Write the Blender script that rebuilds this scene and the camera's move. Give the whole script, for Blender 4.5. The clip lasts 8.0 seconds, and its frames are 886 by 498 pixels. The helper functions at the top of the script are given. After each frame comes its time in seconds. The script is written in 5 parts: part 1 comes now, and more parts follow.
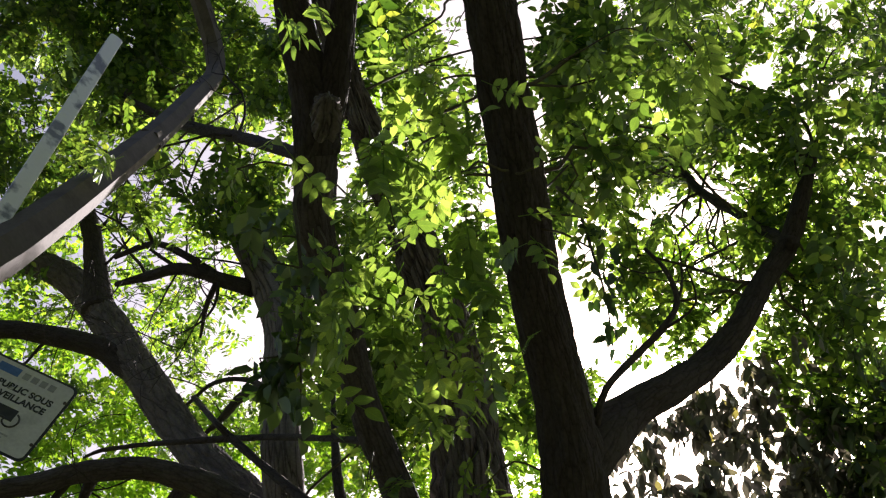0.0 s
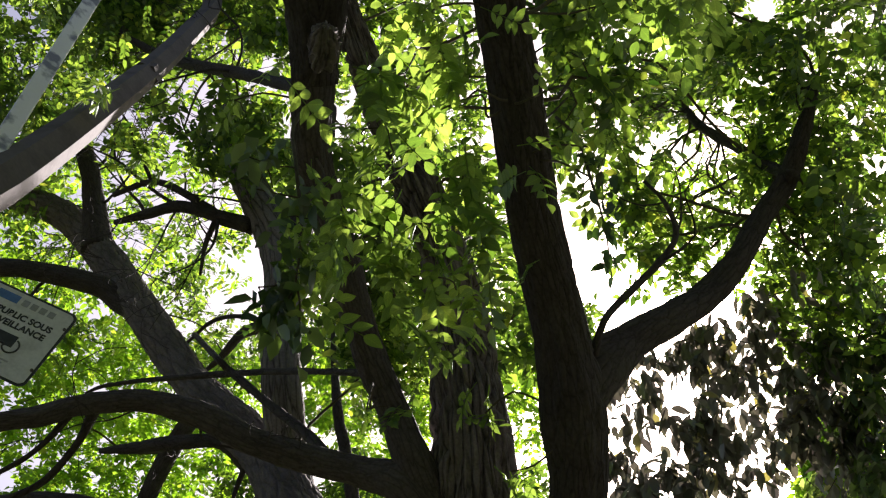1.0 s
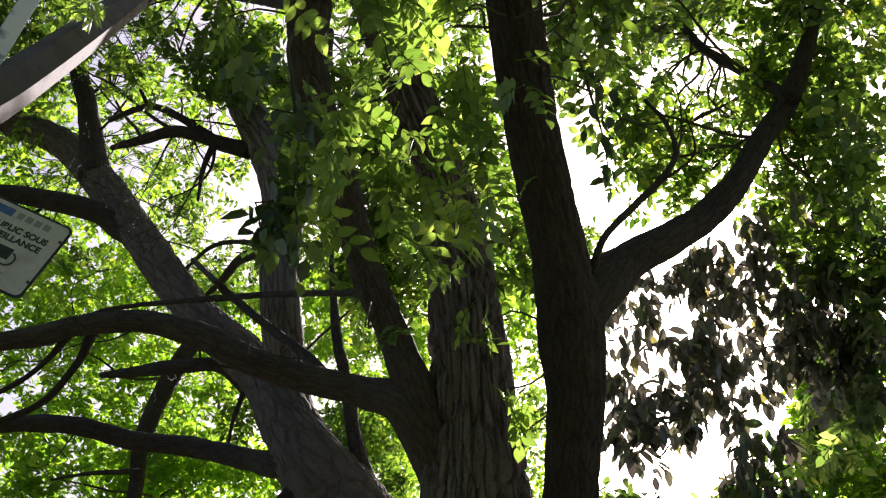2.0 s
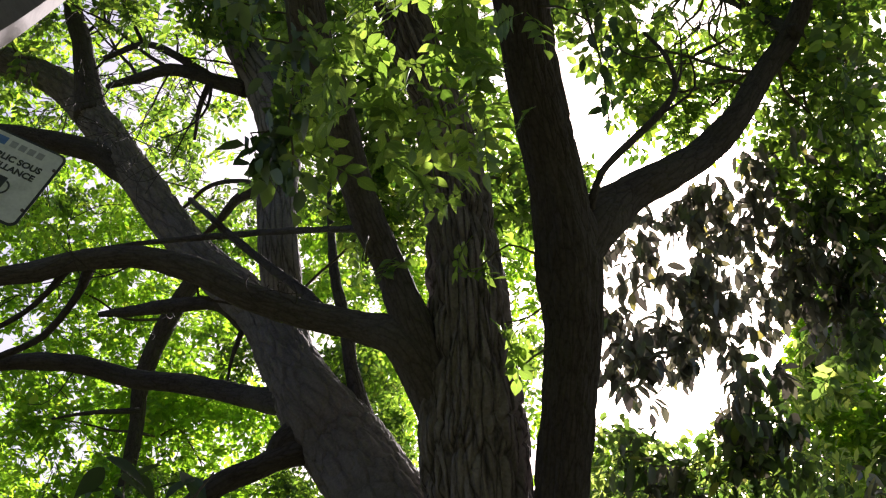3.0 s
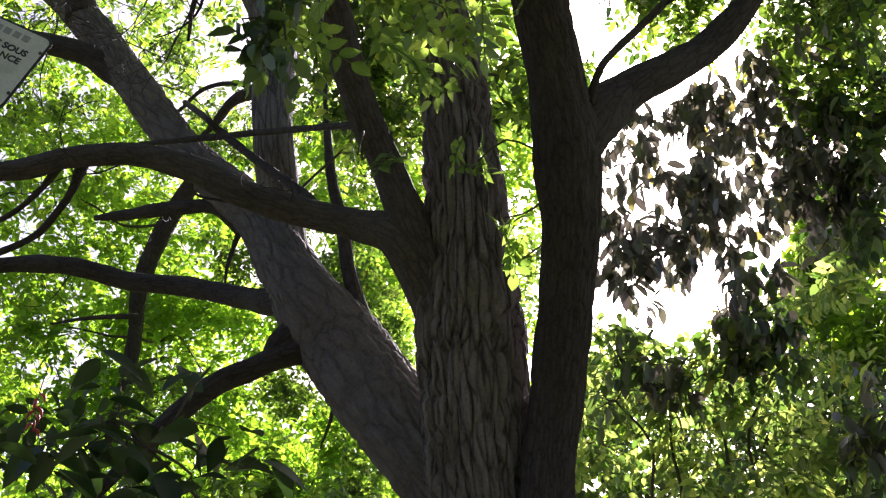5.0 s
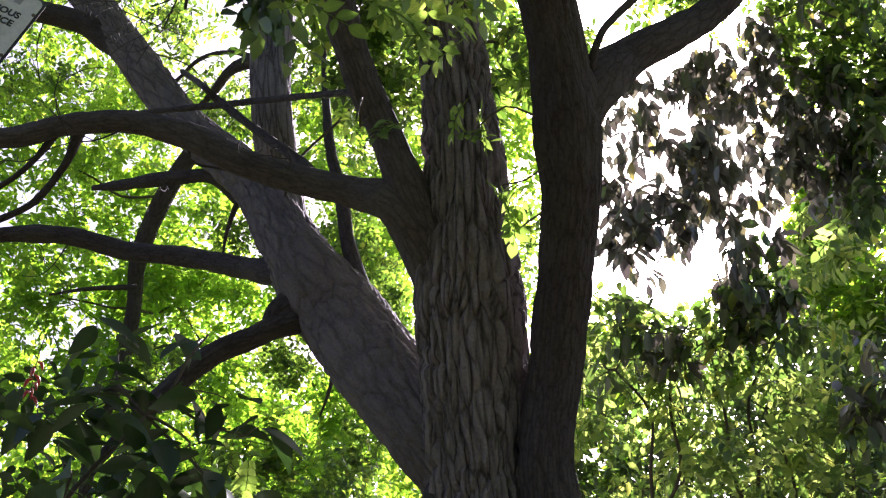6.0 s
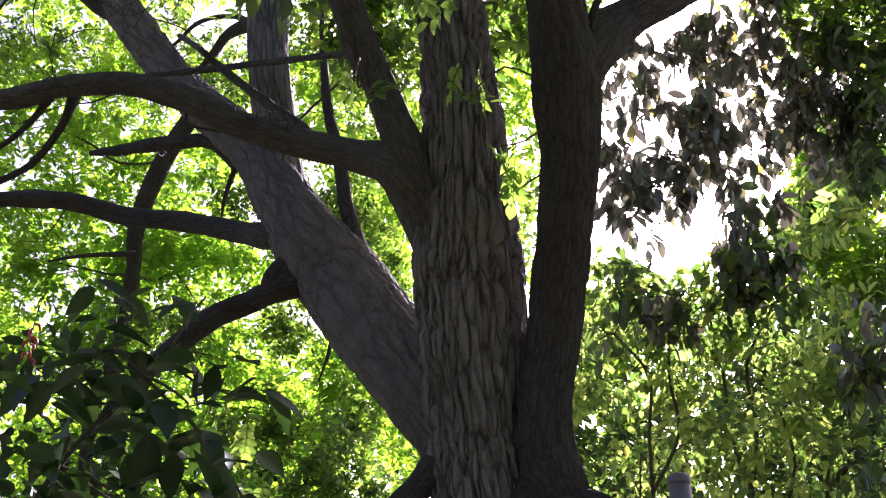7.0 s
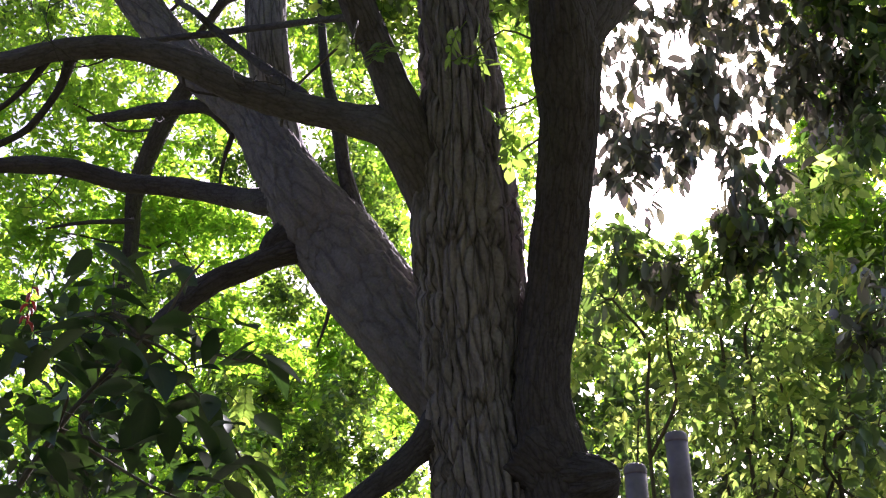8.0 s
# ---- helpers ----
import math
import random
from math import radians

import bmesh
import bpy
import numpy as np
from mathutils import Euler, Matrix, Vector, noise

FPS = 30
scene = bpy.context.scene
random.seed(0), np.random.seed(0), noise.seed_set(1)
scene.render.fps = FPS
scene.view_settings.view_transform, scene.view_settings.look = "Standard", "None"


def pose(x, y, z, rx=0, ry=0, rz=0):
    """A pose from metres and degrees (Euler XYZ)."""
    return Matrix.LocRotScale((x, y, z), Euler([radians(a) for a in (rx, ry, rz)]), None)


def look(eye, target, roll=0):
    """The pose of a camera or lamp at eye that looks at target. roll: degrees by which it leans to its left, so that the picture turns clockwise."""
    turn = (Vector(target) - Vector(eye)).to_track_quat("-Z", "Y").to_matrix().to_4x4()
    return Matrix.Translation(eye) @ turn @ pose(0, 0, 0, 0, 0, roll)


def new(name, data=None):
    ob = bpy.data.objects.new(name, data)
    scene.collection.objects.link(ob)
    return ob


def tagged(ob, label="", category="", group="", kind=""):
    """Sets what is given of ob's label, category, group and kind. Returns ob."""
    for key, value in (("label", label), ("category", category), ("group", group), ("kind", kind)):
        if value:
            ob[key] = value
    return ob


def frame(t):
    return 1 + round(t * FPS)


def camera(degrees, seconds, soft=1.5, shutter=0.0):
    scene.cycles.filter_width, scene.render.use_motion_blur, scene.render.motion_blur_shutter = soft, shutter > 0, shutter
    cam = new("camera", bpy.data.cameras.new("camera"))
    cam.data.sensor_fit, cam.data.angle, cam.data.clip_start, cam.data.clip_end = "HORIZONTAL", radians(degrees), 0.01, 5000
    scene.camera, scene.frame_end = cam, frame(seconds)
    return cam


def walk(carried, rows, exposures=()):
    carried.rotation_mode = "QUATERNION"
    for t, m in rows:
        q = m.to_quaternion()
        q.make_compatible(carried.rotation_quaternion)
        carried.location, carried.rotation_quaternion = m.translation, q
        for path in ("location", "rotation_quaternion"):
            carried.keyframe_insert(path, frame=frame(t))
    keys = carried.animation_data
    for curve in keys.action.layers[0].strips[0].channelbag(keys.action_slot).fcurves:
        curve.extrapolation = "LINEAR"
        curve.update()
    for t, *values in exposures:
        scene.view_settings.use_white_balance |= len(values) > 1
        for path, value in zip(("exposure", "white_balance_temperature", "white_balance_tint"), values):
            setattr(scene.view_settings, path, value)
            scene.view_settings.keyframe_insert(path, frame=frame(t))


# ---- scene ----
# ---- camera: a slow tilt down under the trees, sinking and leaning forward a little ----
cam = camera(44.0, 8.0, soft=1.25)
PATH = [
    (0.0, -0.049, -0.394, 1.847, 0.19, 44.72, 0.07),
    (0.5, -0.047, -0.372, 1.827, 0.19, 43.38, 0.02),
    (1.0, -0.043, -0.341, 1.804, 0.19, 41.86, -0.01),
    (1.5, -0.039, -0.309, 1.782, 0.18, 40.14, -0.03),
    (2.0, -0.036, -0.270, 1.760, 0.16, 38.46, -0.03),
    (3.5, -0.025, -0.188, 1.704, 0.08, 34.50, -0.06),
    (4.0, -0.024, -0.159, 1.689, 0.05, 33.31, -0.04),
    (4.5, -0.020, -0.132, 1.671, 0.06, 32.23, -0.01),
    (6.0, -0.012, -0.063, 1.652, 0.05, 30.03, 0.00),
    (6.5, -0.008, -0.042, 1.634, 0.06, 29.32, 0.01),
    (7.0, -0.003, -0.023, 1.623, 0.06, 28.52, -0.00),
    (7.5, -0.001, -0.010, 1.609, 0.03, 27.75, 0.03),
    (8.0, 0.000, -0.000, 1.600, 0.00, 27.00, 0.05),
]
EXPOSURES = [(0.0, 1.3, 6200, 21), (1.0, 1.4, 6200, 21), (2.2, 1.5, 6150, 22), (3.5, 1.6, 6100, 24), (4.7, 1.85, 6000, 28), (5.8, 2.25, 5700, 37), (8.0, 2.3, 5700, 38)]
walk(cam, [(t, pose(x, y, z, 90 + pitch, 0, yaw) @ pose(0, 0, 0, 0, 0, roll)) for t, x, y, z, yaw, pitch, roll in PATH], EXPOSURES)

# ---- light: clear sky and a low morning sun that stands behind the trees ----
SUN_AZIMUTH, SUN_HEIGHT = 17.9, 34.6
world = bpy.data.worlds.new("sky")
scene.world = world
world.use_nodes = True
sky = world.node_tree.nodes.new("ShaderNodeTexSky")
sky.sky_type = "NISHITA"
sky.sun_disc = False
sky.sun_elevation, sky.sun_rotation = radians(SUN_HEIGHT), radians(SUN_AZIMUTH)
sky.air_density, sky.dust_density = 1.0, 6.0
world.node_tree.links.new(sky.outputs[0], world.node_tree.nodes["Background"].inputs[0])
world.node_tree.nodes["Background"].inputs[1].default_value = 0.052

sun = new("sun", bpy.data.lights.new("sun", "SUN"))
sun.data.energy, sun.data.angle, sun.data.color = 5.0, radians(0.6), (1.0, 0.93, 0.82)
sun.matrix_world = look((0, 0, 40), (-math.sin(radians(SUN_AZIMUTH)) * math.cos(radians(SUN_HEIGHT)),
                                     -math.cos(radians(SUN_AZIMUTH)) * math.cos(radians(SUN_HEIGHT)),
                                     40 - math.sin(radians(SUN_HEIGHT))))


# ---- materials ----
def shader(name):
    m = bpy.data.materials.new(name)
    m.use_nodes = True
    t = m.node_tree
    t.nodes.clear()
    return m, t.nodes, t.links, t.nodes.new("ShaderNodeOutputMaterial")


def ramp(nodes, stops):
    r = nodes.new("ShaderNodeValToRGB")
    while len(r.color_ramp.elements) < len(stops):
        r.color_ramp.elements.new(0.5)
    for e, (p, c) in zip(r.color_ramp.elements, stops):
        e.position, e.color = p, (*c, 1)
    return r


def leaf_material(name, dark, light, through_dark, through_light, yellow=0.06, per_object=False, share=0.5, gloss=0.06):
    """A thin leaf: it scatters light back and lets light through, paler and yellower from leaf to leaf."""
    m, nodes, links, out = shader(name)
    if per_object:
        rnd = nodes.new("ShaderNodeObjectInfo").outputs["Random"]
        isle = nodes.new("ShaderNodeNewGeometry").outputs["Random Per Island"]
        uv = nodes.new("ShaderNodeTexCoord")
        split = nodes.new("ShaderNodeSeparateXYZ")
        links.new(uv.outputs["UV"], split.inputs[0])
        across = nodes.new("ShaderNodeMath")
        across.operation = "SUBTRACT"
        across.inputs[1].default_value = 0.5
        links.new(split.outputs[0], across.inputs[0])
        away = nodes.new("ShaderNodeMath")
        away.operation = "ABSOLUTE"
        links.new(across.outputs[0], away.inputs[0])
        rib = ramp(nodes, [(0.0, (1.5, 1.4, 1.2)), (0.045, (0.95, 0.95, 0.9)), (0.5, (1.0, 1.0, 1.0))])
        links.new(away.outputs[0], rib.inputs[0])
        slant = nodes.new("ShaderNodeMath")
        slant.operation = "MULTIPLY_ADD"
        slant.inputs[1].default_value = -0.45
        links.new(away.outputs[0], slant.inputs[0])
        links.new(split.outputs[1], slant.inputs[2])
        beat = nodes.new("ShaderNodeMath")
        beat.operation = "PINGPONG"
        beat.inputs[1].default_value = 0.06
        links.new(slant.outputs[0], beat.inputs[0])
        side_vein = ramp(nodes, [(0.0, (0.80, 0.84, 0.78)), (0.028, (1.0, 1.0, 1.0))])
        links.new(beat.outputs[0], side_vein.inputs[0])
        pattern = nodes.new("ShaderNodeMixRGB")
        pattern.blend_type = "MULTIPLY"
        pattern.inputs[0].default_value = 1.0
        links.new(rib.outputs[0], pattern.inputs[1])
        links.new(side_vein.outputs[0], pattern.inputs[2])
        mix = nodes.new("ShaderNodeMath")
        mix.operation = "MULTIPLY_ADD"
        mix.inputs[1].default_value = 0.45
        links.new(isle, mix.inputs[0])
        half = nodes.new("ShaderNodeMath")
        half.operation = "MULTIPLY"
        half.inputs[1].default_value = 0.55
        links.new(rnd, half.inputs[0])
        links.new(half.outputs[0], mix.inputs[2])
        rnd = mix.outputs[0]
    else:
        rnd = nodes.new("ShaderNodeNewGeometry").outputs["Random Per Island"]
    place = nodes.new("ShaderNodeTexCoord")
    blotch = nodes.new("ShaderNodeTexNoise")
    blotch.inputs["Scale"].default_value = 45.0
    blotch.inputs["Detail"].default_value = 4.0
    links.new(place.outputs["Object"], blotch.inputs["Vector"])
    y = tuple(0.55 * a + 0.45 * b for a, b in zip(light, (0.35, 0.30, 0.03)))
    ty = tuple(0.5 * a + 0.5 * b for a, b in zip(through_light, (0.75, 0.65, 0.05)))
    back = ramp(nodes, [(0.0, dark), (1 - yellow, light), (1.0, y)])
    middling = tuple(0.66 * a + 0.34 * b for a, b in zip(through_dark, through_light))
    thru = ramp(nodes, [(0.0, through_dark), (0.55, middling), (1 - yellow, through_light), (1.0, ty)])
    links.new(rnd, back.inputs[0])
    links.new(rnd, thru.inputs[0])
    veins = nodes.new("ShaderNodeMixRGB")
    veins.blend_type = "MULTIPLY"
    veins.inputs[0].default_value = 0.35
    links.new(thru.outputs[0], veins.inputs[1])
    links.new(blotch.outputs["Fac"], veins.inputs[2])
    lit = veins.outputs[0]
    if per_object:
        ribbed = nodes.new("ShaderNodeMixRGB")
        ribbed.blend_type = "MULTIPLY"
        ribbed.inputs[0].default_value = 1.0
        links.new(lit, ribbed.inputs[1])
        links.new(pattern.outputs[0], ribbed.inputs[2])
        lit = ribbed.outputs[0]
    diffuse, trans, shine = nodes.new("ShaderNodeBsdfDiffuse"), nodes.new("ShaderNodeBsdfTranslucent"), nodes.new("ShaderNodeBsdfGlossy")
    shine.inputs["Roughness"].default_value = 0.42
    shine.inputs["Color"].default_value = (0.9, 0.95, 0.9, 1)
    links.new(back.outputs[0], diffuse.inputs[0])
    links.new(lit, trans.inputs[0])
    a, b = nodes.new("ShaderNodeMixShader"), nodes.new("ShaderNodeMixShader")
    a.inputs[0].default_value, b.inputs[0].default_value = share, gloss
    links.new(diffuse.outputs[0], a.inputs[1])
    links.new(trans.outputs[0], a.inputs[2])
    links.new(a.outputs[0], b.inputs[1])
    links.new(shine.outputs[0], b.inputs[2])
    links.new(b.outputs[0], out.inputs[0])
    return m


def bark_material(name, deep, ridge, lichen, relief=0.5, cells=(24, 3.0), crack=0.45):
    """Bark laid along the limb: long plates parted by dark cracks, a fine grain, paler lichen in patches."""
    m, nodes, links, out = shader(name)
    uv = nodes.new("ShaderNodeTexCoord")
    stretch = nodes.new("ShaderNodeMapping")
    stretch.inputs["Scale"].default_value = (*cells, 1)
    links.new(uv.outputs["UV"], stretch.inputs["Vector"])
    warp = nodes.new("ShaderNodeTexNoise")
    warp.inputs["Scale"].default_value, warp.inputs["Detail"].default_value = 1.3, 3.0
    links.new(stretch.outputs[0], warp.inputs["Vector"])
    bent = nodes.new("ShaderNodeMixRGB")
    bent.blend_type = "ADD"
    bent.inputs[0].default_value = 0.8
    links.new(stretch.outputs[0], bent.inputs[1])
    links.new(warp.outputs["Color"], bent.inputs[2])
    plates = nodes.new("ShaderNodeTexVoronoi")
    plates.feature = "DISTANCE_TO_EDGE"
    plates.inputs["Scale"].default_value = 1.0
    links.new(bent.outputs[0], plates.inputs["Vector"])
    grain = nodes.new("ShaderNodeTexNoise")
    grain.inputs["Scale"].default_value, grain.inputs["Detail"].default_value = 60.0, 6.0
    links.new(uv.outputs["Object"], grain.inputs["Vector"])
    patch = nodes.new("ShaderNodeTexNoise")
    patch.inputs["Scale"].default_value, patch.inputs["Detail"].default_value = 3.2, 5.0
    links.new(uv.outputs["Object"], patch.inputs["Vector"])
    tone = ramp(nodes, [(0.0, tuple(crack * a + (1 - crack) * b for a, b in zip(ridge, deep))), (0.07, tuple(0.8 * a + 0.2 * b for a, b in zip(ridge, deep))), (0.25, ridge)])
    links.new(plates.outputs["Distance"], tone.inputs[0])
    where = ramp(nodes, [(0.45, (0, 0, 0)), (0.75, (0.5, 0.5, 0.5))])
    links.new(patch.outputs["Fac"], where.inputs[0])
    mixed = nodes.new("ShaderNodeMixRGB")
    mixed.inputs[2].default_value = (*lichen, 1)
    links.new(where.outputs[0], mixed.inputs[0])
    links.new(tone.outputs[0], mixed.inputs[1])
    fleck = nodes.new("ShaderNodeMixRGB")
    fleck.blend_type = "OVERLAY"
    fleck.inputs[0].default_value = 0.45
    links.new(mixed.outputs[0], fleck.inputs[1])
    links.new(grain.outputs["Fac"], fleck.inputs[2])
    cap = nodes.new("ShaderNodeMath")
    cap.operation = "MINIMUM"
    cap.inputs[1].default_value = 0.16
    links.new(plates.outputs["Distance"], cap.inputs[0])
    rise = nodes.new("ShaderNodeMath")
    rise.operation = "MULTIPLY_ADD"
    rise.inputs[1].default_value = 5.0
    links.new(cap.outputs[0], rise.inputs[0])
    fine = nodes.new("ShaderNodeMath")
    fine.operation = "MULTIPLY"
    fine.inputs[1].default_value = 0.35
    links.new(grain.outputs["Fac"], fine.inputs[0])
    links.new(fine.outputs[0], rise.inputs[2])
    bump = nodes.new("ShaderNodeBump")
    bump.inputs["Strength"].default_value, bump.inputs["Distance"].default_value = relief, 0.03
    links.new(rise.outputs[0], bump.inputs["Height"])
    p = nodes.new("ShaderNodeBsdfPrincipled")
    p.inputs["Roughness"].default_value = 0.9
    p.inputs["Specular IOR Level"].default_value = 0.2
    links.new(fleck.outputs[0], p.inputs["Base Color"])
    links.new(bump.outputs[0], p.inputs["Normal"])
    links.new(p.outputs[0], out.inputs[0])
    return m


def worn_material(name, base, worn, scale, rough=0.5, metal=0.0, lo=0.5, hi=0.7, bump_by=0.1):
    """Paint or metal with scuffs and dirt in a second tone."""
    m, nodes, links, out = shader(name)
    place = nodes.new("ShaderNodeTexCoord")
    n1, n2 = nodes.new("ShaderNodeTexNoise"), nodes.new("ShaderNodeTexNoise")
    n1.inputs["Scale"].default_value, n1.inputs["Detail"].default_value = scale, 8.0
    n2.inputs["Scale"].default_value, n2.inputs["Detail"].default_value = scale * 9, 4.0
    for n in (n1, n2):
        links.new(place.outputs["Object"], n.inputs["Vector"])
    tone = ramp(nodes, [(lo, base), (hi, worn)])
    links.new(n1.outputs["Fac"], tone.inputs[0])
    fine = nodes.new("ShaderNodeMixRGB")
    fine.blend_type = "OVERLAY"
    fine.inputs[0].default_value = 0.3
    links.new(tone.outputs[0], fine.inputs[1])
    links.new(n2.outputs["Fac"], fine.inputs[2])
    bump = nodes.new("ShaderNodeBump")
    bump.inputs["Strength"].default_value, bump.inputs["Distance"].default_value = bump_by, 0.01
    links.new(n2.outputs["Fac"], bump.inputs["Height"])
    p = nodes.new("ShaderNodeBsdfPrincipled")
    p.inputs["Roughness"].default_value, p.inputs["Metallic"].default_value = rough, metal
    links.new(fine.outputs[0], p.inputs["Base Color"])
    links.new(bump.outputs[0], p.inputs["Normal"])
    links.new(p.outputs[0], out.inputs[0])
    return m


LEAF_NEAR = leaf_material("ash_leaf", (0.035, 0.075, 0.010), (0.08, 0.145, 0.018), (0.12, 0.25, 0.020), (0.64, 0.88, 0.12), per_object=True, share=0.67)
# Darker and brighter copies of crown foliage: shade and backlight put into colour.
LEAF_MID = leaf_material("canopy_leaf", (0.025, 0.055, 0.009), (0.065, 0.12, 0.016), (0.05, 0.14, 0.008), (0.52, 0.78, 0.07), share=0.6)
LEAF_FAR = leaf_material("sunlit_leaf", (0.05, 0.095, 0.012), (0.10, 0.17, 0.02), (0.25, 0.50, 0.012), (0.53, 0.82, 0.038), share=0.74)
LEAF_BUSH = leaf_material("shrub_leaf", (0.028, 0.056, 0.016), (0.09, 0.145, 0.036), (0.12, 0.26, 0.024), (0.74, 0.90, 0.17), gloss=0.07, share=0.64)
# Leaves meant to lie in shade: the shade is put into this colour.
LEAF_SHADED = leaf_material("shaded_leaf", (0.026, 0.052, 0.018), (0.062, 0.105, 0.036), (0.05, 0.11, 0.012), (0.24, 0.40, 0.05), gloss=0.10, share=0.45)
LEAF_PURPLE = leaf_material("purple_leaf", (0.032, 0.028, 0.028), (0.050, 0.058, 0.034), (0.06, 0.048, 0.044), (0.20, 0.185, 0.11), gloss=0.16)
# Near-black leaves read as silhouettes: shade is put into their colour.
LEAF_SILHOUETTE = leaf_material("silhouette_leaf", (0.011, 0.026, 0.009), (0.026, 0.052, 0.015), (0.018, 0.045, 0.008), (0.06, 0.13, 0.012), yellow=0.02, per_object=True)
BARK = bark_material("ash_bark", (0.022, 0.019, 0.019), (0.21, 0.186, 0.180), (0.235, 0.214, 0.202), relief=0.8, cells=(22, 2.3), crack=0.2)
BARK_SOFT = bark_material("leaning_stem_bark", (0.026, 0.023, 0.022), (0.155, 0.135, 0.128), (0.18, 0.16, 0.148), relief=0.55, cells=(12, 3.6), crack=0.6)
# Two darker copies of the ash bark put the limbs' shade into colour.
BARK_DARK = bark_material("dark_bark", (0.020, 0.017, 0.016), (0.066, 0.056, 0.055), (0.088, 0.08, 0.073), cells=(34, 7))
BARK_SHADED = bark_material("shaded_bark", (0.024, 0.020, 0.019), (0.10, 0.087, 0.084), (0.12, 0.108, 0.10), cells=(34, 7))
BARK_TWIG = bark_material("twig_bark", (0.03, 0.025, 0.02), (0.10, 0.085, 0.06), (0.12, 0.12, 0.08), relief=0.3)
STEEL = worn_material("galvanised_steel", (0.115, 0.099, 0.094), (0.065, 0.056, 0.052), 5.0, rough=0.88)
BAR_PAINT = worn_material("scuffed_white_paint", (0.86, 0.87, 0.88), (0.20, 0.21, 0.25), 6.0, rough=0.32, lo=0.55, hi=0.64)
POST_PAINT = worn_material("grey_post_paint", (0.135, 0.108, 0.138), (0.09, 0.074, 0.092), 8.0, rough=0.5)
SIGN_WHITE = worn_material("sign_white", (0.62, 0.62, 0.63), (0.50, 0.50, 0.51), 9.0, rough=0.4)
SIGN_BLACK = worn_material("sign_black", (0.02, 0.02, 0.025), (0.05, 0.05, 0.05), 9.0, rough=0.45)
SIGN_BLUE = worn_material("sign_blue", (0.07, 0.16, 0.42), (0.12, 0.22, 0.5), 9.0, rough=0.45)
SIGN_GREY = worn_material("sign_grey", (0.30, 0.30, 0.32), (0.40, 0.40, 0.42), 9.0, rough=0.45)
RED_SEED = worn_material("red_seed", (0.45, 0.03, 0.02), (0.6, 0.25, 0.15), 30.0, rough=0.5)
SOIL = worn_material("leaf_litter", (0.07, 0.055, 0.03), (0.05, 0.08, 0.02), 0.8, rough=0.95, lo=0.4, hi=0.65, bump_by=0.6)


# ---- shapes ----
def mesh_object(name, verts, faces, material, parent=None, label="", smooth=True, uvs=None):
    me = bpy.data.meshes.new(name)
    me.from_pydata(verts, [], faces)
    me.materials.append(material)
    if uvs is not None:
        layer = me.uv_layers.new(name="UVMap")
        layer.data.foreach_set("uv", np.asarray(uvs, dtype=np.float32).ravel())
    me.polygons.foreach_set("use_smooth", [smooth] * len(me.polygons))
    me.update()
    ob = new(name, me)
    if parent:
        ob.parent = parent
    return tagged(ob, label)


def part(name, bm, material, parent, label="", smooth=False):
    me = bpy.data.meshes.new(name)
    bm.to_mesh(me)
    bm.free()
    me.materials.append(material)
    me.polygons.foreach_set("use_smooth", [smooth] * len(me.polygons))
    ob = new(name, me)
    ob.parent = parent
    return tagged(ob, label)


def spline(points, step):
    """Samples of a smooth line with radii through the points, about step apart."""
    p = np.array(points, float)
    p = np.vstack([2 * p[0] - p[1], p, 2 * p[-1] - p[-2]])
    out = []
    for k in range(1, len(p) - 2):
        a, b, c, d = p[k - 1], p[k], p[k + 1], p[k + 2]
        n = max(2, int(np.linalg.norm((c - b)[:3]) / step))
        for s in np.arange(n) / n:
            out.append(0.5 * (2 * b + (c - a) * s + (2 * a - 5 * b + 4 * c - d) * s * s + (3 * b - a - 3 * c + d) * s ** 3))
    out.append(p[-2])
    q = np.array(out)
    q[:, 3] = np.maximum(q[:, 3], 0.003)
    return q


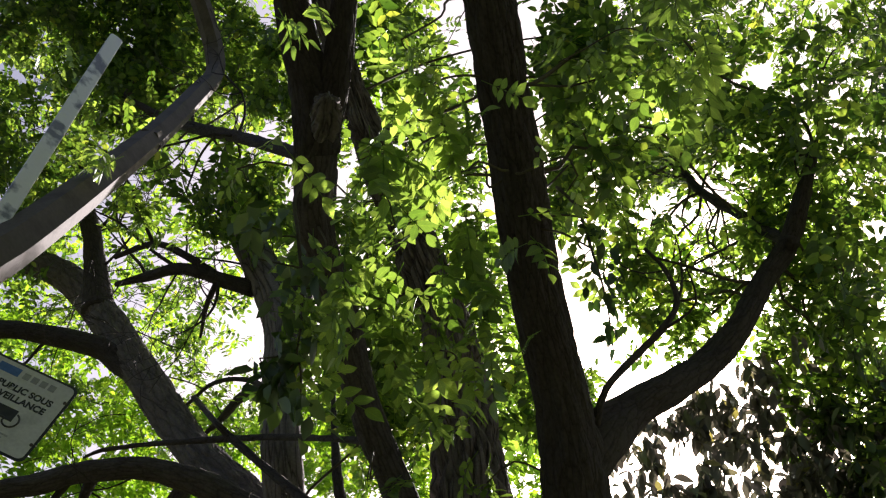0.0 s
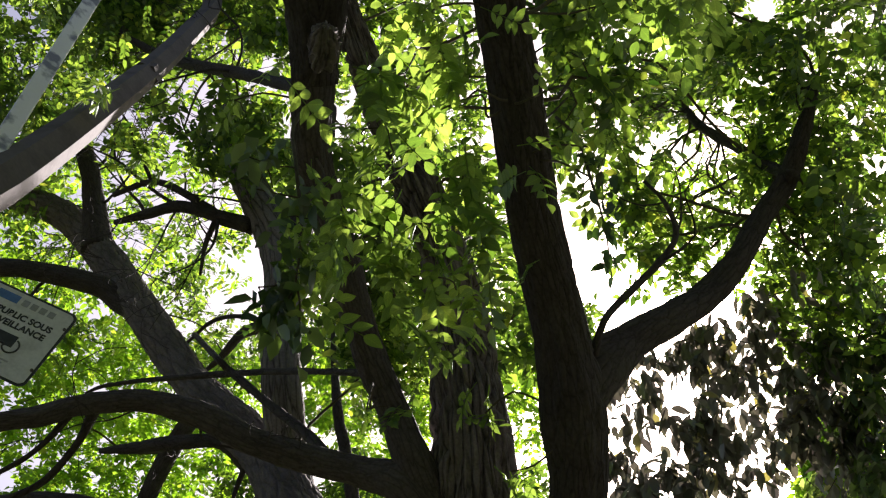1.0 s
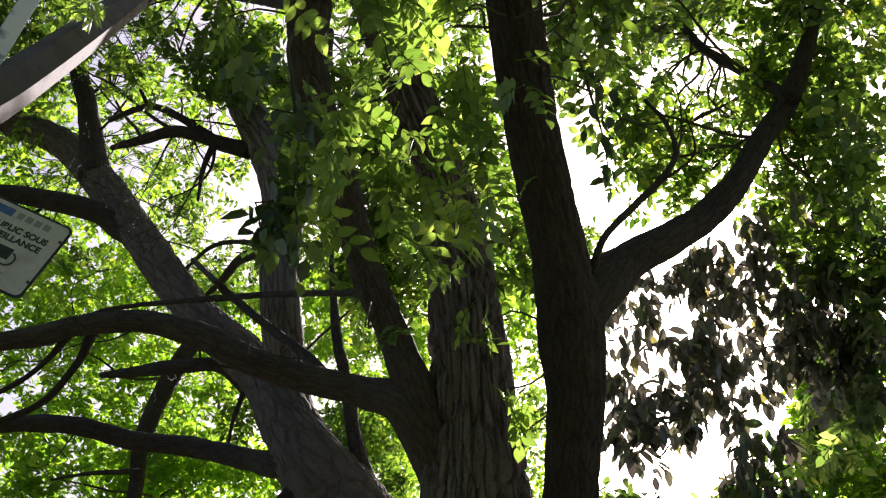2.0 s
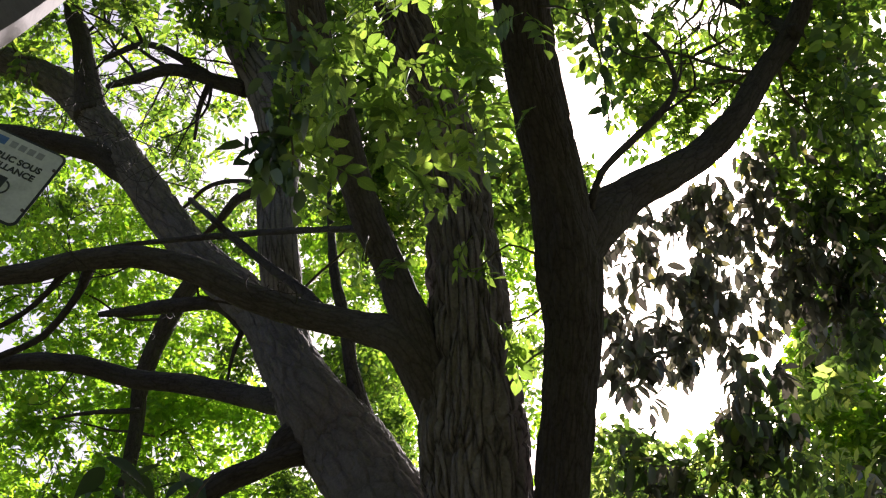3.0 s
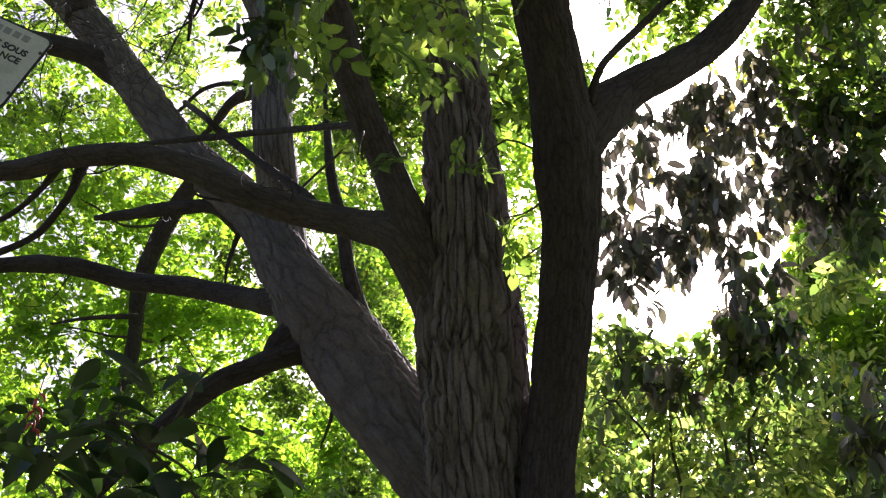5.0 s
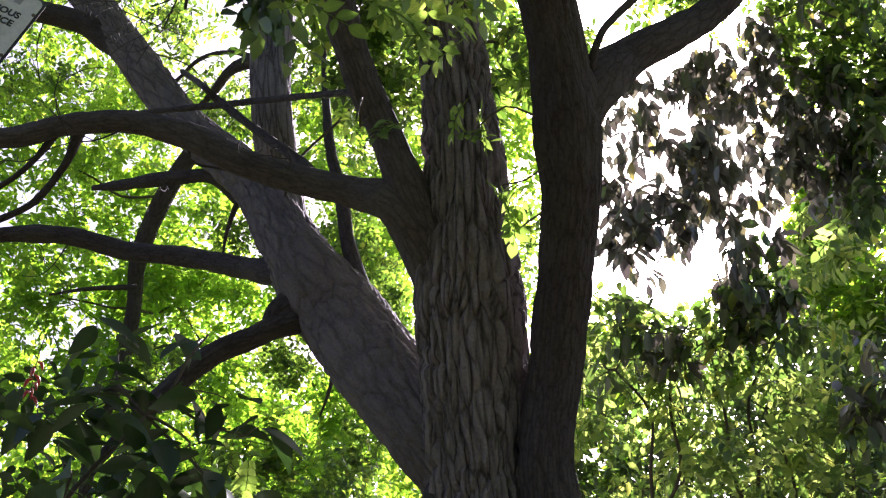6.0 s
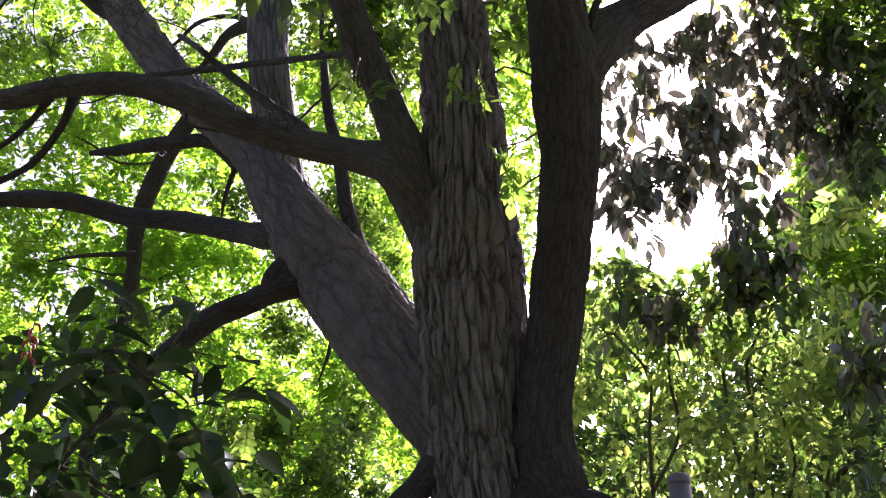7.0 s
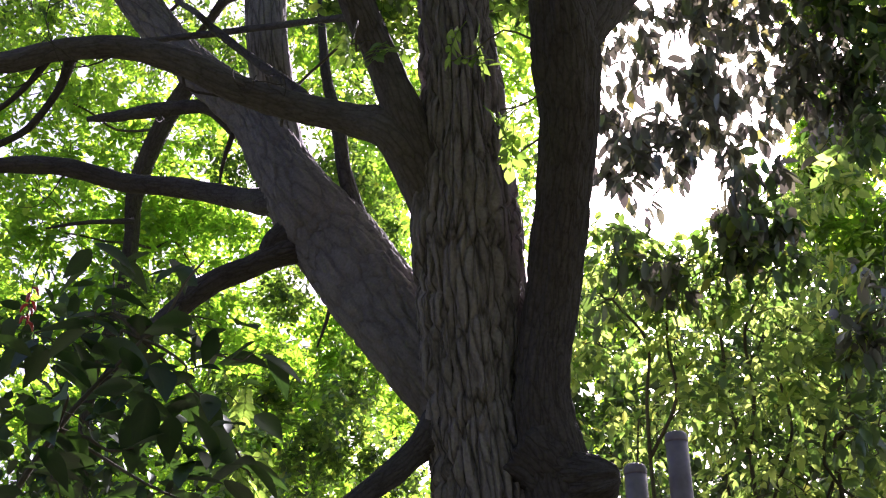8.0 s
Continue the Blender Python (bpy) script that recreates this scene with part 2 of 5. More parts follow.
def tube(points, segs, step, furrow=0.0, wobble=0.06, seed=0, cell=0.07, face=None):
    """A round limb along the points (x, y, z, radius), with lumps and furrowed bark, closed at both ends. face: the way that one flat side looks."""
    q = spline(points, step)
    n = len(q)
    ahead = np.gradient(q[:, :3], axis=0)
    ahead /= np.linalg.norm(ahead, axis=1)[:, None] + 1e-9
    side = np.cross(ahead[0], (0.13, 0.96, 0.25))
    side /= np.linalg.norm(side)
    if face:
        up = np.cross(ahead[0], side)
        a = math.atan2(np.dot(face, up), np.dot(face, side)) - math.pi / segs
        side = side * math.cos(a) + up * math.sin(a)
    run = np.concatenate([[0], np.cumsum(np.linalg.norm(np.diff(q[:, :3], axis=0), axis=1))])
    verts, uv = [], []
    for k in range(n):
        side = side - ahead[k] * (side @ ahead[k])
        side /= np.linalg.norm(side)
        up = np.cross(ahead[k], side)
        r = q[k, 3]
        for j in range(segs):
            a = 2 * math.pi * j / segs
            ca, sa = math.cos(a), math.sin(a)
            rr = r
            if wobble:
                rr *= 1 + wobble * noise.noise((ca * 1.1 + seed, sa * 1.1, run[k] / max(6 * r, 0.12))) \
                        + 0.5 * wobble * noise.noise((ca * 3 + seed, sa * 3, run[k] / max(2.5 * r, 0.06)))
            if furrow:
                w = 0.8 * noise.noise((ca * r * 5 + seed, sa * r * 5, run[k] * 3.6))
                d = noise.voronoi((ca * r / cell + w + 9.3, sa * r / cell + seed, run[k] / (cell * 4.8) + w))[0]
                f1 = d[1] - d[0]
                f2 = abs(noise.noise((ca * r / cell * 2.1 - w, sa * r / cell * 2.1 + seed, run[k] / (cell * 1.6))))
                groove = min(1.0, f1 / 0.30) ** 0.8
                rr += furrow * (groove - 1.0) + 0.22 * furrow * (min(1.0, f2 / 0.25) - 1)
            verts.append(tuple(q[k, :3] + side * (rr * ca) + up * (rr * sa)))
    faces, uvs = [], []
    for k in range(n - 1):
        for j in range(segs):
            i = (j + 1) % segs
            faces.append((k * segs + j, k * segs + i, (k + 1) * segs + i, (k + 1) * segs + j))
            r = q[:, 3].mean() * 2 * math.pi / segs
            uvs += [(j * r, run[k]), ((j + 1) * r, run[k]), ((j + 1) * r, run[k + 1]), (j * r, run[k + 1])]
    for ring, c in ((0, 0), ((n - 1) * segs, n - 1)):
        verts.append(tuple(q[c, :3]))
        for j in range(segs):
            i = (j + 1) % segs
            faces.append((ring + j, ring + i, len(verts) - 1) if c else (ring + i, ring + j, len(verts) - 1))
            uvs += [(0.01 * j, run[c]), (0.01 * j + 0.01, run[c]), (0.01 * j, run[c] + 0.01)]
    return verts, faces, uvs


def limb(name, points, material, parent, segs=14, step=0.08, furrow=0.0, wobble=0.08, seed=0, label="", cell=0.07, smooth=True, face=None):
    v, f, u = tube(points, segs, step, furrow, wobble, seed, cell, face)
    return mesh_object(name, v, f, material, parent, label, smooth=smooth, uvs=u)


def leaflet(length, width, fine, rnd):
    """One pointed oval leaf blade along +x, folded a little at its midrib and curling down at its tip."""
    fold, curl = rnd.uniform(0.12, 0.42), rnd.uniform(0.02, 0.30)
    stations = [(0.22, 0.75), (0.48, 1.0), (0.76, 0.66)] if fine else [(0.30, 0.95), (0.66, 0.82)]
    if fine == 2:
        stations = [(0.08, 0.42), (0.22, 0.80), (0.38, 1.0), (0.56, 0.93), (0.74, 0.62), (0.89, 0.27)]
    v, f = [(0, 0, 0)], []
    for s, w in stations:
        z = -curl * length * s * s
        h = 0.5 * width * w
        v += [(s * length, h, z + fold * h), (s * length, 0, z), (s * length, -h, z + fold * h)]
    v.append((length, 0, -curl * length))
    f += [(0, 2, 1), (0, 3, 2)]
    for k in range(len(stations) - 1):
        a = 1 + 3 * k
        f += [(a, a + 1, a + 4, a + 3), (a + 1, a + 2, a + 5, a + 4)]
    a, tip = 1 + 3 * (len(stations) - 1), len(v) - 1
    f += [(a, a + 1, tip), (a + 1, a + 2, tip)]
    return np.array(v), f


def compound_leaf(rnd, fine, pairs=4, length=0.25, blade=0.088, wide=0.047):
    """A pinnate leaf: paired blades along a thin stalk, and one at its end. Starts at the origin, runs along +x, faces up."""
    verts, faces = [], []

    def put(v, f):
        base = len(verts)
        verts.extend(map(tuple, v))
        faces.extend(tuple(base + i for i in g) for g in f)

    droop = rnd.uniform(0.05, 0.5)

    def stalk(x):
        return np.array([x, 0, -droop * x * x / length])

    for k in range(pairs + 1):
        x = length * (0.28 + 0.72 * k / pairs)
        for s in ((1, -1) if k < pairs else (0,)):
            size = blade * rnd.uniform(0.8, 1.12) * (0.85 if k == 0 else 1)
            v, f = leaflet(size, wide * size / blade * rnd.uniform(0.9, 1.15), fine, rnd)
            turn = Euler((rnd.gauss(0, 0.18), rnd.gauss(0.12, 0.14), s * rnd.uniform(0.85, 1.2) + rnd.gauss(0, 0.08))).to_matrix()
            put(v @ np.array(turn).T + stalk(x), f)
    w = 0.0022
    for a in range(4):
        p, q = stalk(length * a / 4), stalk(length * (a + 1) / 4)
        put([p + (0, w, 0), p - (0, w, 0), q - (0, w, 0), q + (0, w, 0), p + (0, 0, -2 * w), q + (0, 0, -2 * w)],
            [(0, 1, 2, 3), (0, 3, 5, 4), (1, 4, 5, 2)])
    return np.array(verts) - (0.6 * length, 0, 0), faces


def blade_uv(count, stations):
    """Across and along for each vertex of the blades, in the order that leaflet() gives; stalks keep to the midrib."""
    one = [(0.5, 0.0)]
    for k in range(stations):
        t = (k + 1) / (stations + 1)
        one += [(0.0, t), (0.5, t), (1.0, t)]
    one.append((0.5, 1.0))
    out = []
    while len(out) + len(one) <= count:
        out += one
    return (out + [(0.3, 0.5)] * count)[:count]


def leaf_mesh(v, f, material, stations=3):
    me = bpy.data.meshes.new("leaf")
    me.from_pydata([tuple(p) for p in v], [], f)
    me.materials.append(material)
    uv = blade_uv(len(v), stations)
    layer = me.uv_layers.new(name="UVMap")
    layer.data.foreach_set("uv", np.array([uv[l.vertex_index] for l in me.loops], dtype=np.float32).ravel())
    me.polygons.foreach_set("use_smooth", [True] * len(f))
    return me


def simple_leaf(rnd, length=0.10, wide=0.052, fine=False):
    return leaflet(length, wide, fine, rnd)


def leaf_turn(rnd, tilt=0.45, droop=0.35):
    """A leaf's turn: it runs out any way, hangs a little and faces more or less up."""
    return Euler((rnd.gauss(0, tilt), droop + rnd.gauss(0, tilt), rnd.uniform(-math.pi, math.pi))).to_matrix()


def places_in(clump, rnd, lumps, tight=1.0):
    """Places within an ellipsoid (x, y, z, three half axes, count), gathered about some lumps so that gaps stay open."""
    x, y, z, rx, ry, rz, n = clump
    hubs = []
    for _ in range(max(1, int(n / lumps))):
        while True:
            h = [rnd.uniform(-1, 1) for _ in range(3)]
            if sum(c * c for c in h) <= 1:
                break
        hubs.append(h)
    out = []
    spread = 0.75 / max(1.0, len(hubs)) ** 0.33 + 0.06
    for _ in range(int(n)):
        h = rnd.choice(hubs)
        out.append(tuple(c + r * (u + rnd.gauss(0, spread * 0.6 * tight)) for c, r, u in zip((x, y, z), (rx, ry, rz), h)))
    return out, [(x + rx * h[0], y + ry * h[1], z + rz * h[2]) for h in hubs]


def foliage(name, clumps, templates, material, parent, seed, many=1.0, lumps=9, size=(0.8, 1.2), tilt=0.45, droop=0.35, label="", tight=1.0):
    """All the uncountable leaves of one crown as one mesh."""
    rnd = random.Random(seed)
    v_all, loops, totals, hubs, base = [], [], [], [], 0
    packed = []
    for v, f in templates:
        packed.append((v, np.concatenate([np.array(g) for g in f]), np.array([len(g) for g in f])))
    for c in clumps:
        pts, hub = places_in((*c[:6], c[6] * many), rnd, lumps, tight)
        hubs += [(h, c) for h in hub]
        for p in pts:
            v, li, tot = packed[rnd.randrange(len(packed))]
            m = np.array(leaf_turn(rnd, tilt, droop)) * rnd.uniform(*size)
            v_all.append(v @ m.T + p)
            loops.append(li + base)
            totals.append(tot)
            base += len(v)
    co, li, tot = np.concatenate(v_all), np.concatenate(loops), np.concatenate(totals)
    me = bpy.data.meshes.new(name)
    me.vertices.add(len(co))
    me.vertices.foreach_set("co", co.astype(np.float32).ravel())
    me.loops.add(len(li))
    me.loops.foreach_set("vertex_index", li.astype(np.int32))
    me.polygons.add(len(tot))
    me.polygons.foreach_set("loop_start", (np.cumsum(tot) - tot).astype(np.int32))
    me.materials.append(material)
    me.update(calc_edges=True)
    ob = new(name, me)
    ob.parent = parent
    tagged(ob, label, kind="stuff")
    return hubs


def twigs(name, hubs, anchors, material, parent, seed, reach=1.6, thick=0.007, segs=5):
    """Thin twigs that carry the lumps of leaves: one from the nearest limb to the middle of each clump, then one to each lump."""
    rnd = random.Random(seed)
    V, F, U = [], [], []
    an = np.array([a[:3] for a in anchors])

    def run(start, end, r0, r1):
        span = np.linalg.norm(end - start)
        if span < 0.1:
            return
        pts = []
        for s in (0, 0.3, 0.65, 1.0):
            bend = np.array([rnd.gauss(0, 0.07) for _ in range(3)]) * span * (0 if s in (0, 1) else 1)
            pts.append((*(start + (end - start) * s + bend + (0, 0, 0.14 * span * s * (1 - s))), r0 + (r1 - r0) * s))
        v, f, u = tube(pts, segs, max(0.06, span / 12), 0, 0, 0)
        base = len(V)
        V.extend(v)
        F.extend(tuple(base + i for i in g) for g in f)
        U.extend(u)

    for c in dict.fromkeys(c for _, c in hubs):
        mid = np.array(c[:3])
        gap = np.linalg.norm(an - mid, axis=1)
        if gap.min() < reach:
            run(an[gap.argmin()], mid, thick * 1.8, thick * 1.1)
        nodes = [mid]
        for h in sorted((np.array(h) for h, o in hubs if o == c), key=lambda h: np.linalg.norm(h - mid)):
            near = min(nodes, key=lambda p: np.linalg.norm(p - h))
            run(near, h, thick * (0.9 if near is mid else 0.6), thick * 0.35)
            nodes.append(h)
    if V:
        tagged(mesh_object(name, V, F, material, parent, uvs=U), kind="stuff")


def bare_twigs(name, starts, material, parent, seed, length=0.9, thick=0.012, levels=3):
    """Bare crooked twigs that fork again and again from the given places, each with the way it sets out."""
    rnd = random.Random(seed)
    V, F, U = [], [], []

    def grow(p, way, size, r, level):
        pts, q, d = [(*p, r)], Vector(p), Vector(way).normalized()
        n = 5
        for k in range(1, n + 1):
            d = (d + Vector([rnd.gauss(0, 0.28) for _ in range(3)]) + Vector((0, 0, 0.04))).normalized()
            q = q + d * size / n
            pts.append((*q, r * (1 - 0.75 * k / n)))
            if level and k in (2, 3, 4) and rnd.random() < 0.8:
                side = (d + Vector([rnd.gauss(0, 0.8) for _ in range(3)])).normalized()
                grow(tuple(q), side, size * rnd.uniform(0.45, 0.75), r * (1 - 0.75 * k / n) * 0.75, level - 1)
        v, f, u = tube(pts, 5, max(0.04, size / 12), 0, 0, 0)
        base = len(V)
        V.extend(v)
        F.extend(tuple(base + i for i in g) for g in f)
        U.extend(u)

    for p, way in starts:
        grow(p[:3], way, length * rnd.uniform(0.7, 1.3), thick * rnd.uniform(0.7, 1.3), levels)
    tagged(mesh_object(name, V, F, material, parent, uvs=U), kind="stuff")


# ---- ground ----
def ground_height(x, y):
    return 0.06 * noise.noise((x * 0.3, y * 0.3, 0)) + 0.5 * noise.noise((x * 0.02, y * 0.02, 3)) * min(1.0, math.hypot(x, y) / 60)


edges = [s * (1.16 ** k - 1) * 2.0 for s in (-1, 1) for k in range(0 if s > 0 else 1, 44)]
edges.sort()
n = len(edges)
gv = [(x, y, ground_height(x, y)) for y in edges for x in edges]
gf = [(j * n + i, j * n + i + 1, (j + 1) * n + i + 1, (j + 1) * n + i) for j in range(n - 1) for i in range(n - 1)]
tagged(mesh_object("ground", gv, gf, SOIL), "brown earth with leaf litter and weeds", "ground", kind="structure")

# ---- leaf shapes shared by the crowns ----
shape_rnd = random.Random(7)
FINE_LEAVES = [compound_leaf(shape_rnd, 2, pairs=p, wide=0.046) for p in (3, 4, 4, 4, 5, 3)]
ROUGH_LEAVES = [compound_leaf(shape_rnd, False, pairs=p) for p in (3, 4, 4, 5)]
OVAL_LEAVES = [simple_leaf(shape_rnd) for _ in range(6)]
LANCE_LEAVES = [simple_leaf(shape_rnd, 0.115, 0.040) for _ in range(6)]
DROOP_LEAVES = [simple_leaf(shape_rnd, 0.115, 0.050, True) for _ in range(6)]
BROAD_LEAVES = [simple_leaf(shape_rnd, 0.20, 0.095, 2) for _ in range(5)]

# ---- the many-stemmed ash in the middle: limbs as (x, y, z, radius) ----
CENTRE = [
    (0.26, 5.55, 2.28, 0.311), (0.27, 5.59, 2.68, 0.310), (0.25, 5.57, 3.01, 0.306), (0.18, 5.47, 3.53, 0.290), (0.13, 5.28, 4.12, 0.304),
    (0.11, 5.15, 4.43, 0.300), (0.10, 4.86, 4.95, 0.235), (0.07, 4.73, 5.32, 0.204), (0.02, 4.57, 5.68, 0.178), (-0.06, 4.32, 5.96, 0.150),
    (-0.29, 3.96, 6.39, 0.130), (-0.49, 3.59, 6.71, 0.105), (-0.66, 3.29, 7.05, 0.089), (-0.78, 2.91, 7.40, 0.073)]
DARK = [
    (0.46, 5.39, 2.26, 0.197), (0.59, 5.37, 2.64, 0.230), (0.59, 5.36, 2.93, 0.208), (0.50, 5.21, 3.44, 0.141), (0.56, 5.06, 3.93, 0.138),
    (0.61, 4.54, 4.54, 0.149), (0.59, 4.28, 4.85, 0.172), (0.54, 4.05, 5.09, 0.148), (0.47, 3.82, 5.29, 0.140), (0.38, 3.51, 5.48, 0.134),
    (0.29, 3.02, 5.76, 0.128), (0.22, 2.68, 5.97, 0.123), (0.15, 2.34, 6.15, 0.125), (0.01, 1.82, 6.44, 0.111)]
LEFT = [
    (0.14, 5.54, 3.49, 0.246), (-0.11, 5.62, 3.84, 0.256), (-0.58, 6.07, 4.62, 0.276), (-0.87, 6.17, 5.03, 0.246), (-1.13, 6.40, 5.54, 0.207),
    (-1.33, 6.60, 5.96, 0.181), (-1.57, 6.72, 6.29, 0.170), (-1.90, 6.88, 6.67, 0.164), (-2.26, 7.08, 7.17, 0.163), (-2.61, 7.25, 7.70, 0.166),
    (-2.93, 7.38, 8.18, 0.167), (-3.25, 7.52, 8.68, 0.168), (-3.93, 7.80, 9.56, 0.159), (-4.52, 7.89, 9.93, 0.146), (-5.17, 7.79, 10.11, 0.134)]
LEFT_FORK = [
    (-3.40, 7.54, 8.86, 0.161), (-3.50, 7.46, 9.30, 0.123), (-3.63, 7.38, 9.76, 0.100), (-3.77, 7.31, 10.15, 0.088), (-3.93, 7.00, 10.78, 0.065)]
LEFT_SIDE = [
    (-2.80, 7.30, 7.94, 0.124), (-2.98, 7.35, 8.06, 0.110), (-3.20, 7.30, 8.21, 0.102), (-3.60, 7.21, 8.27, 0.091), (-4.03, 7.12, 8.28, 0.085),
    (-4.49, 7.18, 8.25, 0.076)]
UPRIGHT = [
    (0.16, 5.36, 4.08, 0.140), (0.02, 5.20, 4.38, 0.145), (-0.20, 4.82, 4.82, 0.109), (-0.32, 4.69, 5.10, 0.095), (-0.44, 4.52, 5.32, 0.095),
    (-0.52, 4.36, 5.50, 0.091), (-0.61, 4.06, 5.75, 0.093), (-0.73, 3.61, 5.99, 0.101), (-0.73, 3.38, 6.13, 0.117), (-0.71, 3.20, 6.23, 0.122),
    (-0.69, 3.07, 6.30, 0.087)]
UPRIGHT_SIDE = [
    (-0.71, 3.31, 6.13, 0.062), (-0.98, 3.82, 6.84, 0.043), (-1.63, 4.91, 8.30, 0.050), (-2.29, 5.73, 9.43, 0.055), (-2.77, 6.09, 10.05, 0.045),
    (-3.17, 6.12, 10.40, 0.025)]
ACROSS = [
    (0.13, 5.34, 4.08, 0.150), (0.00, 5.20, 4.40, 0.145), (-0.24, 4.87, 4.74, 0.121), (-0.48, 4.89, 4.86, 0.089), (-0.79, 4.91, 4.96, 0.084),
    (-1.11, 4.90, 5.07, 0.082), (-1.41, 4.86, 5.21, 0.079), (-1.73, 4.83, 5.29, 0.067), (-2.05, 4.76, 5.22, 0.063), (-2.32, 4.72, 5.11, 0.059),
    (-2.69, 4.62, 4.98, 0.051)]
STUB = [
    (-1.52, 6.92, 6.13, 0.086), (-1.79, 6.87, 6.30, 0.056), (-2.19, 7.06, 6.40, 0.058), (-2.56, 7.26, 6.48, 0.046), (-2.85, 7.37, 6.52, 0.023)]
LOW = [
    (-0.84, 6.04, 5.02, 0.126), (-1.10, 6.28, 5.14, 0.105), (-1.39, 6.58, 5.34, 0.083), (-1.88, 6.90, 5.61, 0.075), (-2.35, 7.04, 5.74, 0.077),
    (-2.77, 6.97, 5.82, 0.072), (-3.10, 6.95, 5.84, 0.068), (-3.58, 6.89, 5.77, 0.059)]
LOWER = [
    (-0.90, 6.12, 4.72, 0.092), (-1.08, 6.14, 4.67, 0.081), (-1.22, 6.20, 4.63, 0.075), (-1.40, 6.22, 4.56, 0.075), (-1.57, 6.25, 4.44, 0.071),
    (-1.77, 6.28, 4.26, 0.063), (-1.94, 6.30, 4.08, 0.052), (-2.05, 6.30, 3.93, 0.038), (-2.15, 6.30, 3.74, 0.024)]
ELBOW = [
    (-0.87, 6.20, 4.93, 0.131), (-0.99, 6.17, 4.81, 0.129), (-1.07, 6.15, 4.74, 0.100), (-1.12, 6.13, 4.66, 0.049)]
FAR_STEM = [
    (-2.54, 9.10, 8.16, 0.086), (-2.85, 9.32, 7.70, 0.097), (-3.10, 9.59, 7.13, 0.085), (-3.15, 9.83, 6.68, 0.074), (-3.25, 10.02, 5.95, 0.067),
    (-3.47, 10.21, 5.31, 0.067), (-3.50, 10.54, 4.17, 0.071)]
SMALL = [
    (-0.31, 5.90, 4.31, 0.100), (-0.51, 6.06, 4.85, 0.064), (-0.63, 6.07, 5.23, 0.051), (-0.69, 6.08, 5.58, 0.045), (-0.79, 6.13, 6.02, 0.038),
    (-0.85, 6.18, 6.45, 0.028), (-0.89, 6.16, 6.94, 0.016), (-0.86, 6.04, 7.37, 0.008)]
TWIG_A = [
    (-0.46, 4.55, 5.28, 0.024), (-0.63, 4.82, 5.48, 0.019), (-1.08, 5.51, 5.98, 0.022), (-1.57, 6.03, 6.33, 0.024), (-2.04, 6.29, 6.48, 0.021),
    (-2.38, 6.49, 6.59, 0.018), (-2.67, 6.60, 6.62, 0.017), (-2.81, 6.65, 6.59, 0.009)]
TWIG_B = [
    (-0.72, 5.17, 5.13, 0.039), (-0.92, 5.41, 5.46, 0.035), (-1.18, 5.62, 5.79, 0.029), (-1.51, 5.78, 6.17, 0.027), (-1.66, 5.85, 6.36, 0.022),
    (-2.17, 7.05, 7.46, 0.024)]
BACK = [
    (-1.02, 6.54, 5.33, 0.155), (-1.16, 6.54, 5.88, 0.152), (-1.24, 6.31, 6.38, 0.153), (-1.29, 6.30, 6.89, 0.160), (-1.31, 6.30, 7.42, 0.170),
    (-1.38, 6.30, 7.79, 0.196), (-1.58, 6.30, 8.21, 0.166), (-1.78, 6.28, 8.61, 0.142), (-1.94, 6.25, 9.01, 0.110), (-2.05, 6.20, 9.41, 0.068),
    (-2.07, 6.10, 9.69, 0.031)]
BACK_R = [
    (-1.32, 6.30, 7.71, 0.155), (-1.24, 6.25, 8.09, 0.129), (-1.16, 6.20, 8.49, 0.109), (-1.08, 6.10, 8.84, 0.074), (-1.04, 6.00, 9.17, 0.044)]
TANGLE_A = [
    (-1.64, 6.31, 8.02, 0.078), (-1.96, 6.35, 8.18, 0.061), (-2.32, 6.38, 8.32, 0.052), (-2.64, 6.52, 8.36, 0.043), (-2.94, 6.65, 8.39, 0.024)]
TANGLE_B = [
    (-1.96, 6.35, 8.18, 0.042), (-2.27, 6.31, 8.41, 0.033), (-2.58, 6.33, 8.57, 0.029), (-2.95, 6.48, 8.56, 0.022)]
TANGLE_C = [
    (-1.96, 6.35, 8.18, 0.033), (-2.06, 6.49, 8.00, 0.023), (-2.11, 6.67, 7.79, 0.012)]
BACK_ARC = [
    (-1.36, 6.44, 7.01, 0.044), (-1.68, 6.80, 7.45, 0.023), (-2.05, 7.16, 7.70, 0.019), (-2.31, 7.39, 7.65, 0.015), (-2.50, 7.51, 7.58, 0.010)]
BACK_ARM = [
    (-1.36, 6.39, 7.08, 0.066), (-1.73, 6.89, 7.34, 0.044), (-1.97, 7.29, 7.41, 0.032), (-2.13, 7.49, 7.41, 0.020)]
RIGHT = [
    (0.57, 4.23, 4.84, 0.140), (0.74, 4.22, 5.07, 0.136), (0.92, 4.28, 5.28, 0.106), (1.16, 4.33, 5.47, 0.094), (1.44, 4.43, 5.74, 0.088),
    (1.65, 4.41, 5.99, 0.077), (1.86, 4.42, 6.34, 0.071), (2.05, 4.36, 6.60, 0.067), (2.18, 4.21, 6.91, 0.053), (2.33, 4.18, 7.30, 0.036)]
RIGHT_TWIG = [
    (0.69, 4.07, 5.04, 0.025), (0.75, 3.99, 5.20, 0.018), (0.89, 3.96, 5.36, 0.020), (1.06, 3.91, 5.52, 0.019), (1.16, 3.87, 5.68, 0.016),
    (1.12, 3.83, 5.87, 0.013), (1.03, 3.83, 6.03, 0.010)]
